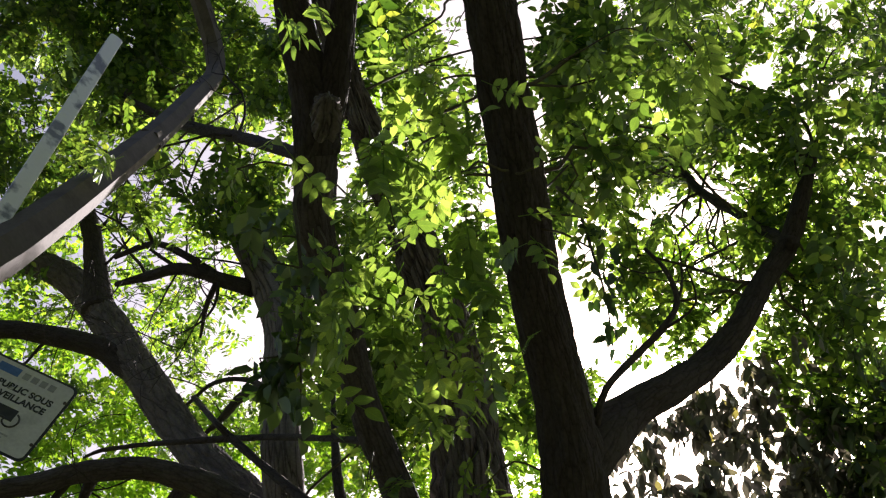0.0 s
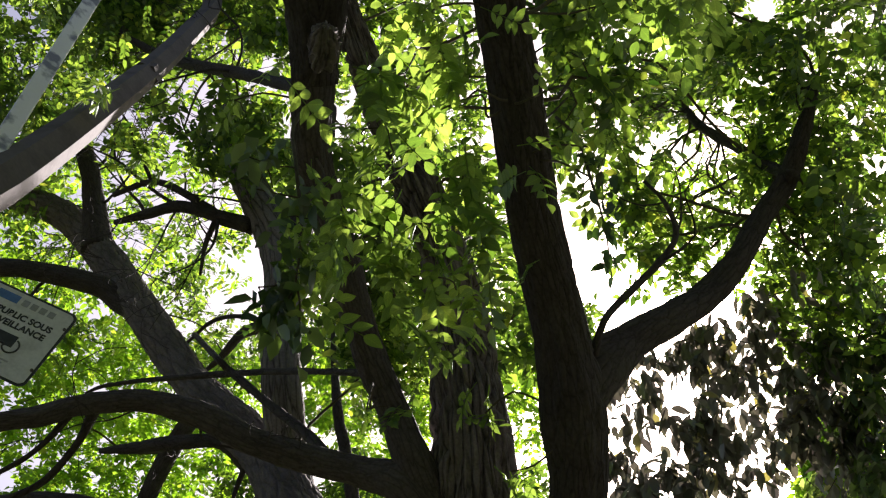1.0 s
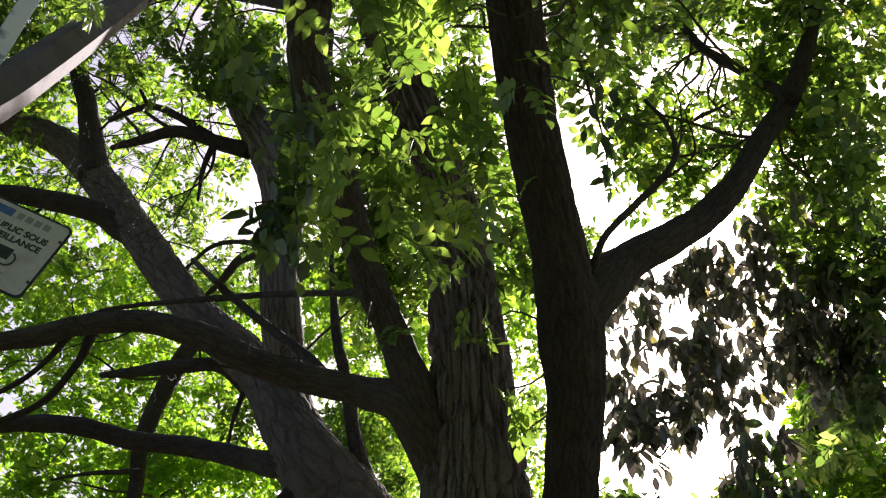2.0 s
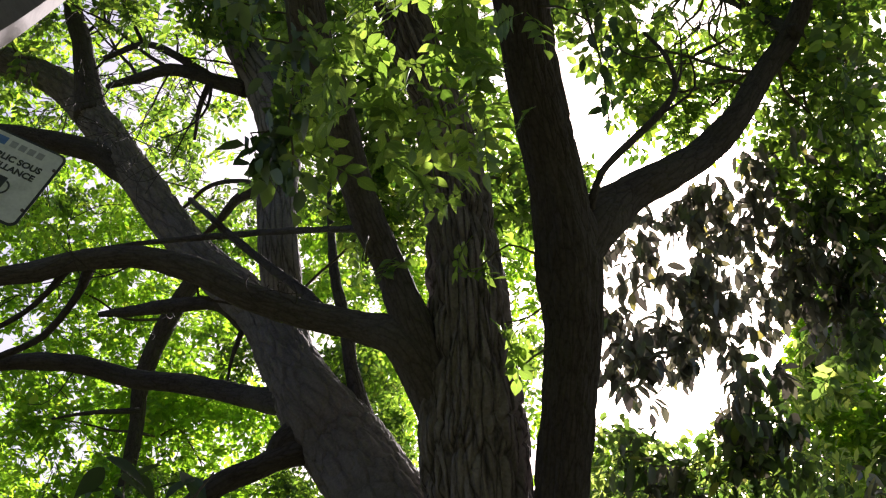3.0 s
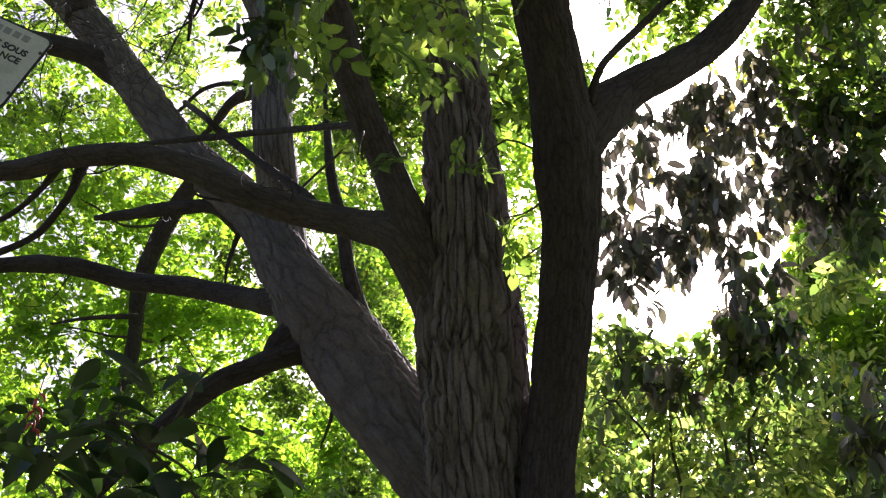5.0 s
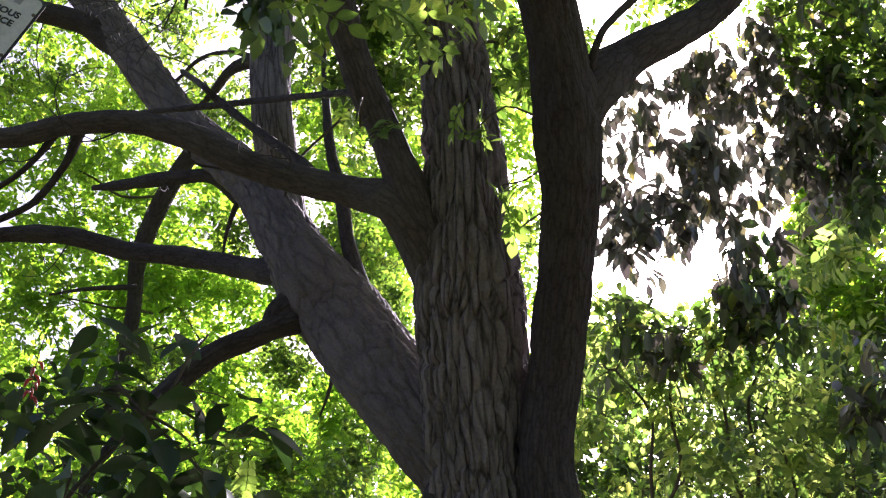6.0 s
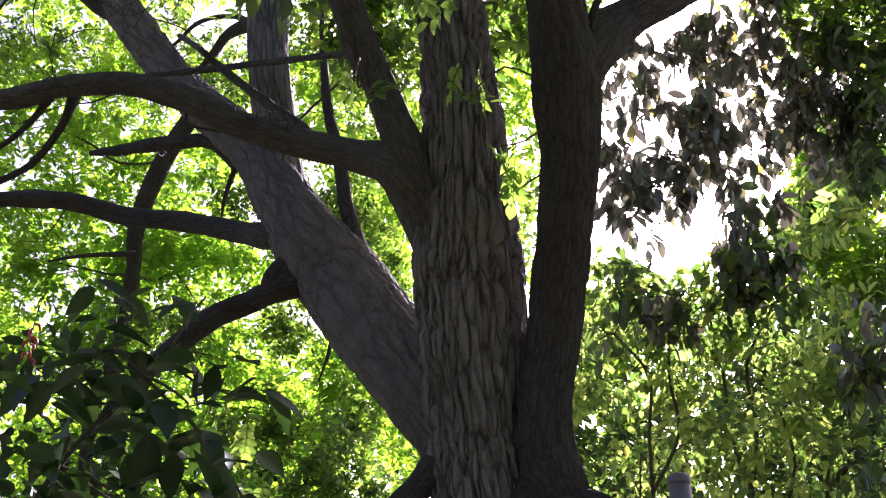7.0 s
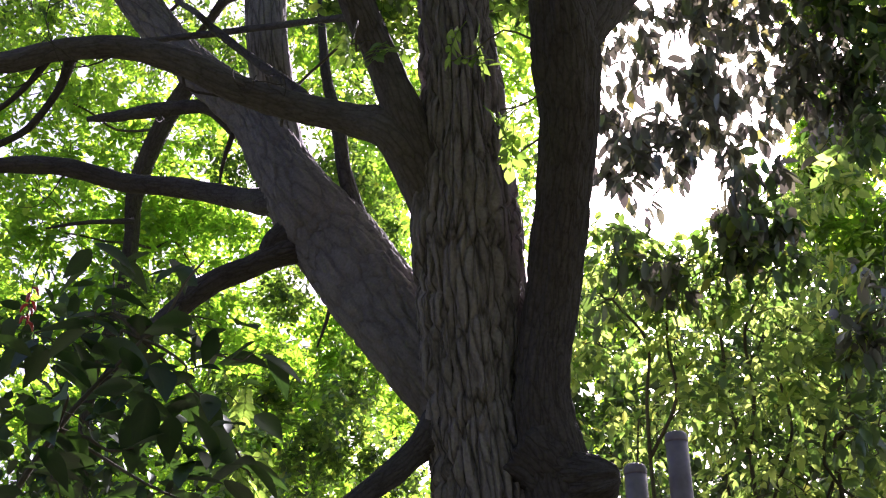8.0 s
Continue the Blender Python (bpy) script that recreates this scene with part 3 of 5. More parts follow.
TOP_RIGHT = [
    (2.05, 4.29, 6.53, 0.044), (1.99, 4.57, 6.95, 0.037), (1.96, 4.79, 7.32, 0.037), (1.81, 4.98, 7.75, 0.035), (1.67, 5.12, 8.22, 0.028),
    (1.33, 5.44, 8.56, 0.016)]
BASE_LOW = [
    (-0.01, 5.48, 3.35, 0.132), (-0.13, 5.46, 3.23, 0.078), (-0.26, 5.39, 3.08, 0.068), (-0.42, 5.32, 2.94, 0.058), (-0.60, 5.24, 2.74, 0.048)]
FORK_L = [
    (-0.71, 3.27, 6.18, 0.123), (-0.71, 3.07, 6.30, 0.124), (-0.76, 2.85, 6.43, 0.103), (-0.82, 2.61, 6.57, 0.090), (-0.85, 2.40, 6.69, 0.081),
    (-0.87, 2.10, 6.85, 0.065)]
FORK_R = [
    (-0.70, 3.25, 6.20, 0.102), (-0.65, 3.06, 6.29, 0.092), (-0.59, 2.86, 6.40, 0.077), (-0.56, 2.67, 6.51, 0.070), (-0.54, 2.42, 6.67, 0.064),
    (-0.51, 2.09, 6.84, 0.052)]
DROOP_A = [
    (-1.99, 4.78, 5.23, 0.038), (-2.10, 4.95, 5.11, 0.022), (-2.30, 5.10, 4.94, 0.021), (-2.54, 5.17, 4.85, 0.019), (-2.74, 5.22, 4.81, 0.016)]
DROOP_B = [
    (-2.10, 4.76, 5.19, 0.028), (-2.22, 4.85, 5.08, 0.017), (-2.36, 4.92, 4.98, 0.016), (-2.53, 5.00, 4.93, 0.014), (-2.70, 5.08, 4.87, 0.011)]
HANG_A = [
    (-3.04, 9.47, 6.73, 0.033), (-3.44, 9.28, 6.61, 0.022), (-3.78, 9.21, 6.51, 0.011)]
HANG_B = [
    (-1.52, 6.74, 6.02, 0.025), (-1.61, 6.86, 5.79, 0.015), (-1.64, 6.96, 5.61, 0.006)]
HANG_C = [
    (-0.73, 6.60, 4.63, 0.019), (-0.77, 6.67, 4.46, 0.013), (-0.83, 6.73, 4.30, 0.006)]
KNOB = [
    (0.47, 5.35, 3.19, 0.240), (0.62, 5.28, 3.02, 0.179), (0.75, 5.16, 2.99, 0.128), (0.81, 5.12, 2.99, 0.083), (0.84, 5.11, 2.99, 0.029)]
WOUND = [
    (-0.66, 3.12, 6.16, 0.071), (-0.63, 3.00, 6.13, 0.087), (-0.62, 2.91, 6.12, 0.075), (-0.61, 2.86, 6.12, 0.033)]
CENTRE = [(0.28, 5.62, -0.15, 0.52), (0.28, 5.62, 0.25, 0.40), (0.27, 5.60, 1.0, 0.335)] + CENTRE
DARK = [(0.38, 5.45, 0.9, 0.20), (0.42, 5.42, 1.6, 0.20)] + DARK

ash = tagged(new("ash_tree"), "large old ash tree with several furrowed grey-brown stems", "tree")
limb("trunk", CENTRE, BARK, ash, segs=230, step=0.018, furrow=0.038, wobble=0.10, seed=3, cell=0.068)
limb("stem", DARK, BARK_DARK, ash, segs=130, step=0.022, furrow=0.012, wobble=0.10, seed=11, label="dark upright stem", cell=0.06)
limb("stem", LEFT, BARK_SOFT, ash, segs=170, step=0.022, furrow=0.018, wobble=0.13, seed=19, label="grey stem leaning far out", cell=0.045)
limb("stem", UPRIGHT, BARK_SHADED, ash, segs=48, step=0.04, furrow=0.010, wobble=0.12, seed=23, cell=0.05)
limb("stem", FORK_L, BARK_DARK, ash, segs=40, step=0.04, furrow=0.012, wobble=0.16, seed=24, cell=0.05)
limb("stem", FORK_R, BARK_DARK, ash, segs=40, step=0.04, furrow=0.010, wobble=0.16, seed=26, cell=0.05)
limb("branch", ACROSS, BARK_SHADED, ash, segs=40, step=0.04, furrow=0.006, wobble=0.12, seed=29, cell=0.04)
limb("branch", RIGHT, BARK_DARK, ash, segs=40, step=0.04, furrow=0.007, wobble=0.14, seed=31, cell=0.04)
limb("burl", ELBOW, BARK_DARK, ash, segs=40, step=0.03, furrow=0.014, wobble=0.16, seed=55, cell=0.05)
for k, pts in enumerate((LEFT_FORK, LEFT_SIDE, LOW, LOWER, UPRIGHT_SIDE, BASE_LOW)):
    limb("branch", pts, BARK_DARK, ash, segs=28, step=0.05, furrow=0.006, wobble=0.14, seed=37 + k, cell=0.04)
limb("branch_stub", STUB, BARK_DARK, ash, segs=20, step=0.05, wobble=0.16, seed=47, label="broken dead branch stub")
limb("knot", WOUND, BARK, ash, segs=40, step=0.02, furrow=0.03, wobble=0.35, seed=57, cell=0.03, label="rough torn knot at the fork")
limb("burl", KNOB, BARK_DARK, ash, segs=48, step=0.03, furrow=0.025, wobble=0.22, seed=53, cell=0.05)
for k, pts in enumerate((DROOP_A, DROOP_B, HANG_B, HANG_C, SMALL, TWIG_A, TWIG_B, RIGHT_TWIG, TOP_RIGHT)):
    limb("branchlet", pts, BARK_DARK, ash, segs=12, step=0.05, wobble=0.2, seed=59 + k)

ASH_LIMBS = [p for l in (CENTRE, DARK, LEFT, UPRIGHT, ACROSS, RIGHT, LOW, LOWER, UPRIGHT_SIDE, LEFT_FORK, LEFT_SIDE, TOP_RIGHT) for p in spline(l, 0.3)]

limb("branch", BACK, BARK, ash, segs=48, step=0.05, furrow=0.010, wobble=0.1, seed=71, cell=0.06, label="slimmer grey upright limb")
for k, pts in enumerate((BACK_R, TANGLE_A, TANGLE_B, TANGLE_C, BACK_ARC, BACK_ARM)):
    limb("branchlet", pts, BARK_DARK, ash, segs=14, step=0.05, wobble=0.2, seed=73 + k)

bare_twigs("twig", [(TANGLE_A[2], (-1, 0.2, 0.3)), (TANGLE_A[3], (-0.6, 0, 1)), (TANGLE_B[2], (-0.5, 0, 1)), (TANGLE_A[1], (0.2, 0, -1)), (BACK[7], (-1, 0, 0.6)), (BACK[8], (0.5, 0, 1)),
                    (BACK[8], (-0.6, -0.2, 1)), (BACK_R[2], (0.3, 0, 1)), (LEFT_FORK[2], (0.6, 0, 1)), (LEFT_FORK[3], (0.4, 0, 1)), (LEFT_FORK[1], (1, 0, 0.6)), (LEFT_SIDE[3], (-0.5, 0, -0.8)),
                    (LEFT[9], (0.2, 0, 1)), (LEFT[10], (-0.3, 0, 1)), (UPRIGHT_SIDE[3], (-0.2, 0, 1)), (UPRIGHT_SIDE[2], (0.2, 0.2, 1)), (UPRIGHT_SIDE[2], (-0.5, 0, -0.7))],
           BARK_DARK, ash, 191, length=1.0, thick=0.017, levels=2)
bare_twigs("twig", [(RIGHT_TWIG[3], (1, 0, 0.5)), (RIGHT_TWIG[4], (0.5, 0, 1)), (RIGHT_TWIG[5], (-1, 0, 0.4)), (TOP_RIGHT[2], (0.6, 0, -0.4)), (TOP_RIGHT[1], (-0.4, 0, 0.8)), (RIGHT[7], (0.3, 0, 1)), (RIGHT[8], (-0.6, 0, 1)),
                    (ACROSS[7], (-0.5, 0, -1)), (ACROSS[6], (0.3, 0, -1)), (LOW[5], (-0.4, 0, -1)), (STUB[2], (0, 0.2, -1))],
           BARK_DARK, ash, 193, length=0.55, thick=0.008, levels=2)

bare_twigs("twig", [(TANGLE_A[1], (-0.7, 0.1, 0.9)), (TANGLE_A[2], (-0.3, 0, -1)), (TANGLE_A[3], (-1, 0, 0.1)), (TANGLE_B[1], (-0.2, 0, 1)), (BACK[6], (-1, 0, 0.3)), (BACK[7], (-0.3, 0, 1)),
                    (BACK[8], (-1, 0, 0.2)), (LEFT_FORK[2], (1, 0, 0.2)), (LEFT_FORK[1], (0.9, 0, -0.2)), (TANGLE_C[1], (-0.4, 0.1, -1))],
           BARK_DARK, ash, 197, length=0.85, thick=0.010, levels=3)

# ---- crowns: lumps of leaves as (x, y, z, three half axes, leaves) ----
NEAR_A = [
    (-0.23, 2.21, 5.64, 0.28, 0.30, 0.19, 15), (-0.53, 2.01, 5.50, 0.11, 0.15, 0.09, 3), (-0.17, 2.43, 5.48, 0.20, 0.30, 0.21, 12),
    (-0.38, 2.33, 5.02, 0.15, 0.20, 0.11, 4), (-0.24, 2.52, 4.86, 0.22, 0.30, 0.17, 10), (-0.10, 2.68, 5.27, 0.14, 0.30, 0.21, 7),
    (-0.41, 2.56, 4.81, 0.13, 0.25, 0.13, 4), (-0.05, 2.82, 4.85, 0.18, 0.30, 0.16, 7), (-0.07, 2.77, 4.45, 0.15, 0.25, 0.13, 6),
    (-0.36, 2.72, 4.33, 0.09, 0.20, 0.10, 3), (-0.24, 2.81, 4.70, 0.22, 0.30, 0.16, 6), (0.05, 2.95, 4.54, 0.09, 0.20, 0.16, 4),
    (-0.02, 2.94, 4.23, 0.10, 0.15, 0.08, 3)]
NEAR_B = [
    (0.68, 2.03, 5.45, 0.34, 0.30, 0.18, 12), (0.75, 2.15, 5.22, 0.20, 0.25, 0.13, 12), (1.02, 2.19, 5.50, 0.19, 0.30, 0.21, 10),
    (0.66, 2.45, 5.72, 0.10, 0.25, 0.25, 8), (0.50, 2.63, 5.27, 0.12, 0.25, 0.12, 4), (-0.42, 4.04, 4.71, 0.11, 0.10, 0.07, 3),
    (0.15, 4.23, 4.81, 0.11, 0.10, 0.10, 3), (0.27, 4.29, 4.52, 0.07, 0.10, 0.07, 2), (0.35, 4.44, 4.36, 0.03, 0.08, 0.12, 3),
    (-0.67, 3.16, 4.80, 0.17, 0.25, 0.19, 5), (-0.75, 3.30, 4.61, 0.11, 0.20, 0.12, 3), (-0.54, 3.13, 4.99, 0.15, 0.30, 0.17, 5),
    (-1.88, 3.28, 6.23, 0.09, 0.10, 0.06, 5)]
# The 8-leaf lump at z 3.13 stands in for low bright ferns.
NEAR_C = [
    (-2.86, 4.12, 8.09, 0.21, 0.40, 0.25, 10), (-1.09, 3.22, 5.99, 0.14, 0.30, 0.14, 5), (0.08, 3.15, 4.72, 0.14, 0.25, 0.14, 7),
    (-0.26, 2.99, 4.59, 0.11, 0.20, 0.13, 4), (-1.00, 5.29, 3.13, 0.17, 0.20, 0.10, 8), (-1.13, 5.77, 3.58, 0.11, 0.20, 0.06, 3)]
MID_A = [
    (-3.61, 6.12, 11.66, 1.46, 1.10, 0.63, 640), (-2.99, 6.59, 11.41, 0.69, 0.90, 0.69, 220), (-4.07, 6.39, 10.21, 0.65, 0.80, 0.77, 150),
    (-4.37, 7.47, 9.81, 0.62, 0.70, 0.56, 60), (-3.51, 6.71, 10.88, 0.87, 0.70, 0.74, 60), (-2.12, 5.50, 8.33, 0.51, 0.50, 0.23, 34),
    (-2.76, 5.90, 9.13, 0.62, 0.80, 0.36, 30), (-0.29, 3.94, 7.08, 0.42, 0.50, 0.84, 14), (-0.80, 4.21, 6.23, 0.30, 0.40, 0.26, 8),
    (0.99, 3.97, 7.22, 0.43, 0.80, 0.40, 14), (1.46, 3.68, 7.84, 0.76, 0.80, 0.38, 16), (2.37, 3.77, 7.60, 0.65, 0.90, 0.75, 63),
    (2.53, 4.51, 6.91, 0.45, 0.80, 0.75, 34)]
MID_B = [
    (2.19, 4.36, 7.34, 0.40, 0.70, 0.40, 38), (2.55, 5.08, 6.26, 0.40, 0.70, 0.70, 28), (1.42, 5.08, 7.50, 0.29, 0.60, 0.25, 3),
    (1.65, 5.57, 7.52, 0.26, 0.40, 0.22, 3), (2.17, 4.77, 6.66, 0.30, 0.50, 0.35, 20), (0.29, 5.04, 5.72, 0.20, 0.30, 0.27, 16),
    (-0.65, 4.57, 6.24, 0.37, 0.50, 0.37, 14), (0.38, 2.92, 7.54, 1.70, 0.80, 0.34, 34), (2.49, 4.68, 6.67, 0.44, 0.70, 0.60, 32),
    (2.56, 5.33, 6.25, 0.45, 0.60, 0.56, 21), (-2.02, 6.03, 10.55, 0.34, 0.60, 0.51, 26), (0.10, 5.02, 6.59, 0.22, 0.50, 0.63, 20),
    (-0.38, 5.16, 6.42, 0.45, 0.50, 0.48, 60)]
MID_C = [
    (-0.50, 5.58, 6.32, 0.23, 0.40, 0.34, 40), (-0.54, 4.70, 6.69, 0.36, 0.40, 0.29, 16), (-1.63, 6.05, 8.65, 0.34, 0.60, 0.39, 60),
    (0.68, 3.60, 7.30, 0.21, 0.40, 0.49, 60), (0.72, 4.05, 6.94, 0.18, 0.40, 0.21, 22), (0.13, 4.24, 6.54, 0.14, 0.30, 0.48, 14),
    (0.38, 4.85, 5.95, 0.10, 0.30, 0.37, 4), (2.04, 4.35, 7.68, 0.31, 0.50, 0.62, 30), (1.86, 5.50, 7.81, 0.49, 0.60, 0.40, 4),
    (1.96, 4.68, 7.97, 0.49, 0.60, 0.49, 30), (1.36, 5.15, 8.00, 0.39, 0.50, 0.22, 14), (1.84, 4.57, 8.35, 0.26, 0.50, 0.26, 16),
    (0.67, 2.85, 6.48, 0.16, 0.25, 0.35, 24)]
MID_D = [
    (0.70, 3.13, 6.01, 0.16, 0.20, 0.26, 14), (1.48, 4.70, 6.70, 0.33, 0.25, 0.22, 16), (1.96, 4.61, 6.91, 0.35, 0.25, 0.40, 12),
    (1.16, 4.53, 6.67, 0.14, 0.25, 0.25, 10), (2.23, 4.78, 6.92, 0.30, 0.30, 0.56, 10), (1.30, 4.72, 6.44, 0.22, 0.20, 0.16, 8),
    (1.62, 4.98, 6.50, 0.23, 0.20, 0.17, 7), (-1.65, 8.76, 4.88, 0.34, 0.40, 0.39, 36), (2.01, 6.50, 10.16, 0.68, 0.50, 0.45, 70),
    (-1.55, 5.52, 9.77, 0.18, 0.40, 0.57, 60), (-2.25, 5.66, 10.77, 0.45, 0.70, 0.45, 70), (-3.04, 6.20, 10.78, 0.41, 0.60, 0.47, 90),
    (-1.76, 6.20, 9.17, 0.26, 0.50, 0.36, 40)]
MID_E = [
    (-0.54, 5.87, 10.88, 0.74, 0.60, 0.62, 150), (-0.21, 6.62, 10.32, 0.62, 0.60, 0.62, 130), (-0.55, 7.33, 9.66, 0.62, 0.60, 0.57, 90),
    (0.02, 7.88, 9.09, 0.45, 0.60, 0.62, 80), (2.08, 5.58, 10.83, 0.91, 0.60, 0.51, 140), (-4.20, 8.76, 10.16, 1.07, 0.80, 0.74, 50),
    (-2.98, 9.28, 10.11, 0.67, 0.70, 0.80, 34)]
PURPLE_A = [
    (1.83, 5.41, 6.18, 0.34, 0.50, 0.23, 150), (2.17, 5.51, 5.88, 0.42, 0.50, 0.34, 260), (1.68, 5.49, 5.78, 0.30, 0.40, 0.22, 70),
    (2.11, 5.56, 5.48, 0.45, 0.40, 0.15, 150), (1.32, 5.23, 5.23, 0.20, 0.35, 0.20, 110), (1.14, 5.07, 4.78, 0.19, 0.30, 0.16, 80),
    (2.59, 5.67, 5.59, 0.31, 0.50, 0.43, 230), (2.50, 5.48, 6.09, 0.43, 0.50, 0.35, 220), (1.69, 5.25, 4.60, 0.23, 0.35, 0.23, 140),
    (1.16, 5.62, 5.79, 0.15, 0.40, 0.33, 50), (1.76, 5.67, 5.10, 0.14, 0.30, 0.18, 40), (1.06, 5.57, 5.16, 0.16, 0.30, 0.28, 110),
    (1.19, 5.47, 5.99, 0.19, 0.30, 0.19, 60)]
PURPLE_B = [
    (1.54, 5.43, 5.40, 0.21, 0.30, 0.21, 90), (1.52, 5.65, 5.99, 0.23, 0.40, 0.19, 60), (1.52, 5.49, 5.11, 0.14, 0.30, 0.14, 30),
    (2.01, 4.98, 6.18, 0.22, 0.30, 0.30, 50),
    (1.10, 5.83, 6.03, 0.14, 0.30, 0.58, 50), (1.44, 6.36, 5.28, 0.23, 0.30, 0.16, 24), (1.12, 5.66, 4.36, 0.36, 0.30, 0.15, 45),
    (1.71, 5.36, 4.44, 0.19, 0.25, 0.16, 50), (2.19, 5.22, 3.87, 0.14, 0.25, 0.25, 50)]
BUSH_A = [
    (1.06, 5.95, 4.72, 0.21, 0.40, 0.18, 140), (1.23, 6.06, 4.42, 0.32, 0.50, 0.21, 200), (1.59, 5.44, 4.34, 0.23, 0.40, 0.23, 110),
    (2.76, 6.85, 5.60, 0.52, 0.60, 0.30, 260), (2.77, 6.74, 4.91, 0.37, 0.50, 0.33, 130), (1.07, 6.98, 4.42, 0.27, 0.50, 0.35, 300),
    (1.43, 6.34, 4.20, 0.40, 0.50, 0.29, 400), (1.84, 5.86, 4.01, 0.41, 0.50, 0.31, 340), (2.27, 5.78, 3.84, 0.34, 0.50, 0.37, 320),
    (1.32, 7.11, 3.94, 0.47, 0.60, 0.39, 300), (1.73, 6.17, 3.57, 0.45, 0.50, 0.31, 330), (2.19, 5.99, 3.28, 0.44, 0.50, 0.34, 330),
    (1.44, 7.05, 3.32, 0.76, 0.60, 0.42, 380)]
BUSH_B = [
    (2.00, 6.36, 2.96, 0.84, 0.60, 0.42, 380), (1.44, 7.26, 5.12, 0.46, 0.40, 0.17, 170), (1.94, 7.02, 4.91, 0.41, 0.40, 0.16, 130)]
FAR_A = [
    (-4.20, 9.55, 8.34, 1.22, 1.20, 0.58, 260), (-2.99, 10.79, 8.00, 1.34, 1.20, 0.80, 330), (-4.27, 10.27, 7.08, 1.16, 1.20, 0.77, 300),
    (-2.85, 11.30, 7.10, 1.34, 1.20, 0.74, 320), (-1.18, 11.62, 8.15, 0.77, 1.00, 0.90, 190), (-1.01, 11.28, 9.68, 0.65, 1.00, 0.87, 120),
    (-5.10, 10.78, 10.49, 1.16, 1.00, 0.54, 120), (-3.66, 11.64, 10.04, 1.55, 1.00, 0.62, 170), (-3.72, 11.37, 12.05, 0.74, 0.80, 0.58, 24),
    (-3.14, 9.92, 12.29, 1.16, 0.80, 0.31, 40), (-3.87, 10.60, 5.70, 1.17, 1.20, 0.68, 260), (-2.84, 11.26, 6.22, 1.10, 1.20, 0.58, 230),
    (-1.03, 10.37, 5.13, 0.57, 0.80, 0.62, 110)]
FAR_B = [
    (-1.71, 9.50, 4.21, 0.41, 0.60, 0.36, 110), (-0.79, 10.63, 4.30, 0.85, 0.80, 0.45, 90), (-3.37, 11.19, 4.32, 1.61, 1.20, 0.68, 280),
    (0.93, 10.93, 8.38, 0.40, 0.80, 1.34, 90), (-4.43, 9.99, 11.81, 1.39, 1.00, 0.62, 40), (-3.88, 11.27, 12.19, 1.07, 1.00, 0.74, 24),
    (3.19, 9.48, 11.23, 1.44, 1.00, 0.87, 40), (1.56, 11.10, 5.89, 0.43, 0.80, 0.87, 120), (-1.92, 6.83, 12.49, 1.47, 1.20, 1.07, 130),
    (-0.89, 6.77, 11.44, 0.49, 0.80, 0.93, 70), (-0.62, 10.36, 7.40, 0.43, 0.60, 0.74, 130), (-1.41, 10.15, 7.63, 0.49, 0.60, 0.37, 60),
    (-1.33, 10.39, 9.15, 0.40, 0.60, 0.54, 50)]
FAR_C = [
    (-0.47, 10.63, 8.90, 0.27, 0.60, 0.54, 40), (2.33, 8.59, 10.94, 0.87, 0.80, 0.87, 35),
    (-2.16, 9.39, 11.69, 0.87, 0.80, 0.65, 36), (-4.19, 10.37, 9.90, 1.08, 0.80, 0.51, 90), (1.49, 9.99, 5.95, 0.34, 0.60, 0.51, 90),
    (-3.68, 11.99, 5.02, 1.34, 0.80, 0.60, 200), (-5.08, 9.43, 10.46, 0.65, 0.80, 0.58, 70),
    (-4.97, 8.97, 11.07, 0.79, 0.80, 0.79, 80), (-0.62, 12.33, 5.66, 0.40, 0.50, 0.54, 60), (-0.75, 10.19, 5.66, 0.51, 0.60, 0.51, 150),
    (-1.37, 10.98, 6.24, 0.49, 0.60, 0.49, 110)]
FAR_D = [
    (-2.00, 11.98, 6.23, 0.67, 0.60, 0.60, 110), (0.87, 10.06, 9.65, 0.33, 0.60, 1.07, 100), (-4.31, 10.96, 9.17, 1.30, 0.80, 0.87, 90),
    (-4.49, 11.31, 7.44, 1.04, 0.80, 0.83, 70), (-3.19, 11.95, 8.17, 0.87, 0.70, 0.87, 60), (-3.47, 11.34, 9.95, 1.05, 0.70, 0.60, 80),
    (3.38, 7.83, 6.62, 0.46, 0.60, 0.46, 160), (3.15, 8.04, 6.41, 0.31, 0.50, 0.31, 80), (3.42, 8.26, 6.09, 0.46, 0.50, 0.41, 140),
    (2.58, 9.01, 10.43, 0.74, 0.70, 0.54, 15), (-1.47, 10.16, 9.57, 0.80, 0.60, 0.54, 80), (-0.29, 10.58, 9.15, 0.27, 0.50, 0.54, 40),
    (0.60, 9.17, 10.71, 0.40, 0.60, 0.80, 60)]
DARKLEAF_A = [
    (-1.11, 4.46, 3.30, 0.23, 0.30, 0.15, 16), (-1.53, 4.18, 3.10, 0.29, 0.30, 0.22, 18), (-1.20, 4.25, 2.88, 0.31, 0.30, 0.14, 15),
    (-1.95, 4.85, 3.62, 0.17, 0.25, 0.20, 10), (-0.95, 4.86, 3.48, 0.16, 0.25, 0.16, 6), (-0.80, 4.57, 2.83, 0.20, 0.30, 0.10, 4),
    (-1.45, 4.01, 2.68, 0.25, 0.30, 0.14, 15), (-1.00, 4.26, 2.66, 0.30, 0.30, 0.07, 9), (-1.52, 4.59, 3.51, 0.24, 0.30, 0.16, 14),
    (-1.13, 4.64, 3.90, 0.16, 0.20, 0.07, 4), (-1.58, 4.76, 3.85, 0.20, 0.25, 0.11, 6), (-1.18, 4.64, 3.62, 0.24, 0.25, 0.13, 9)]
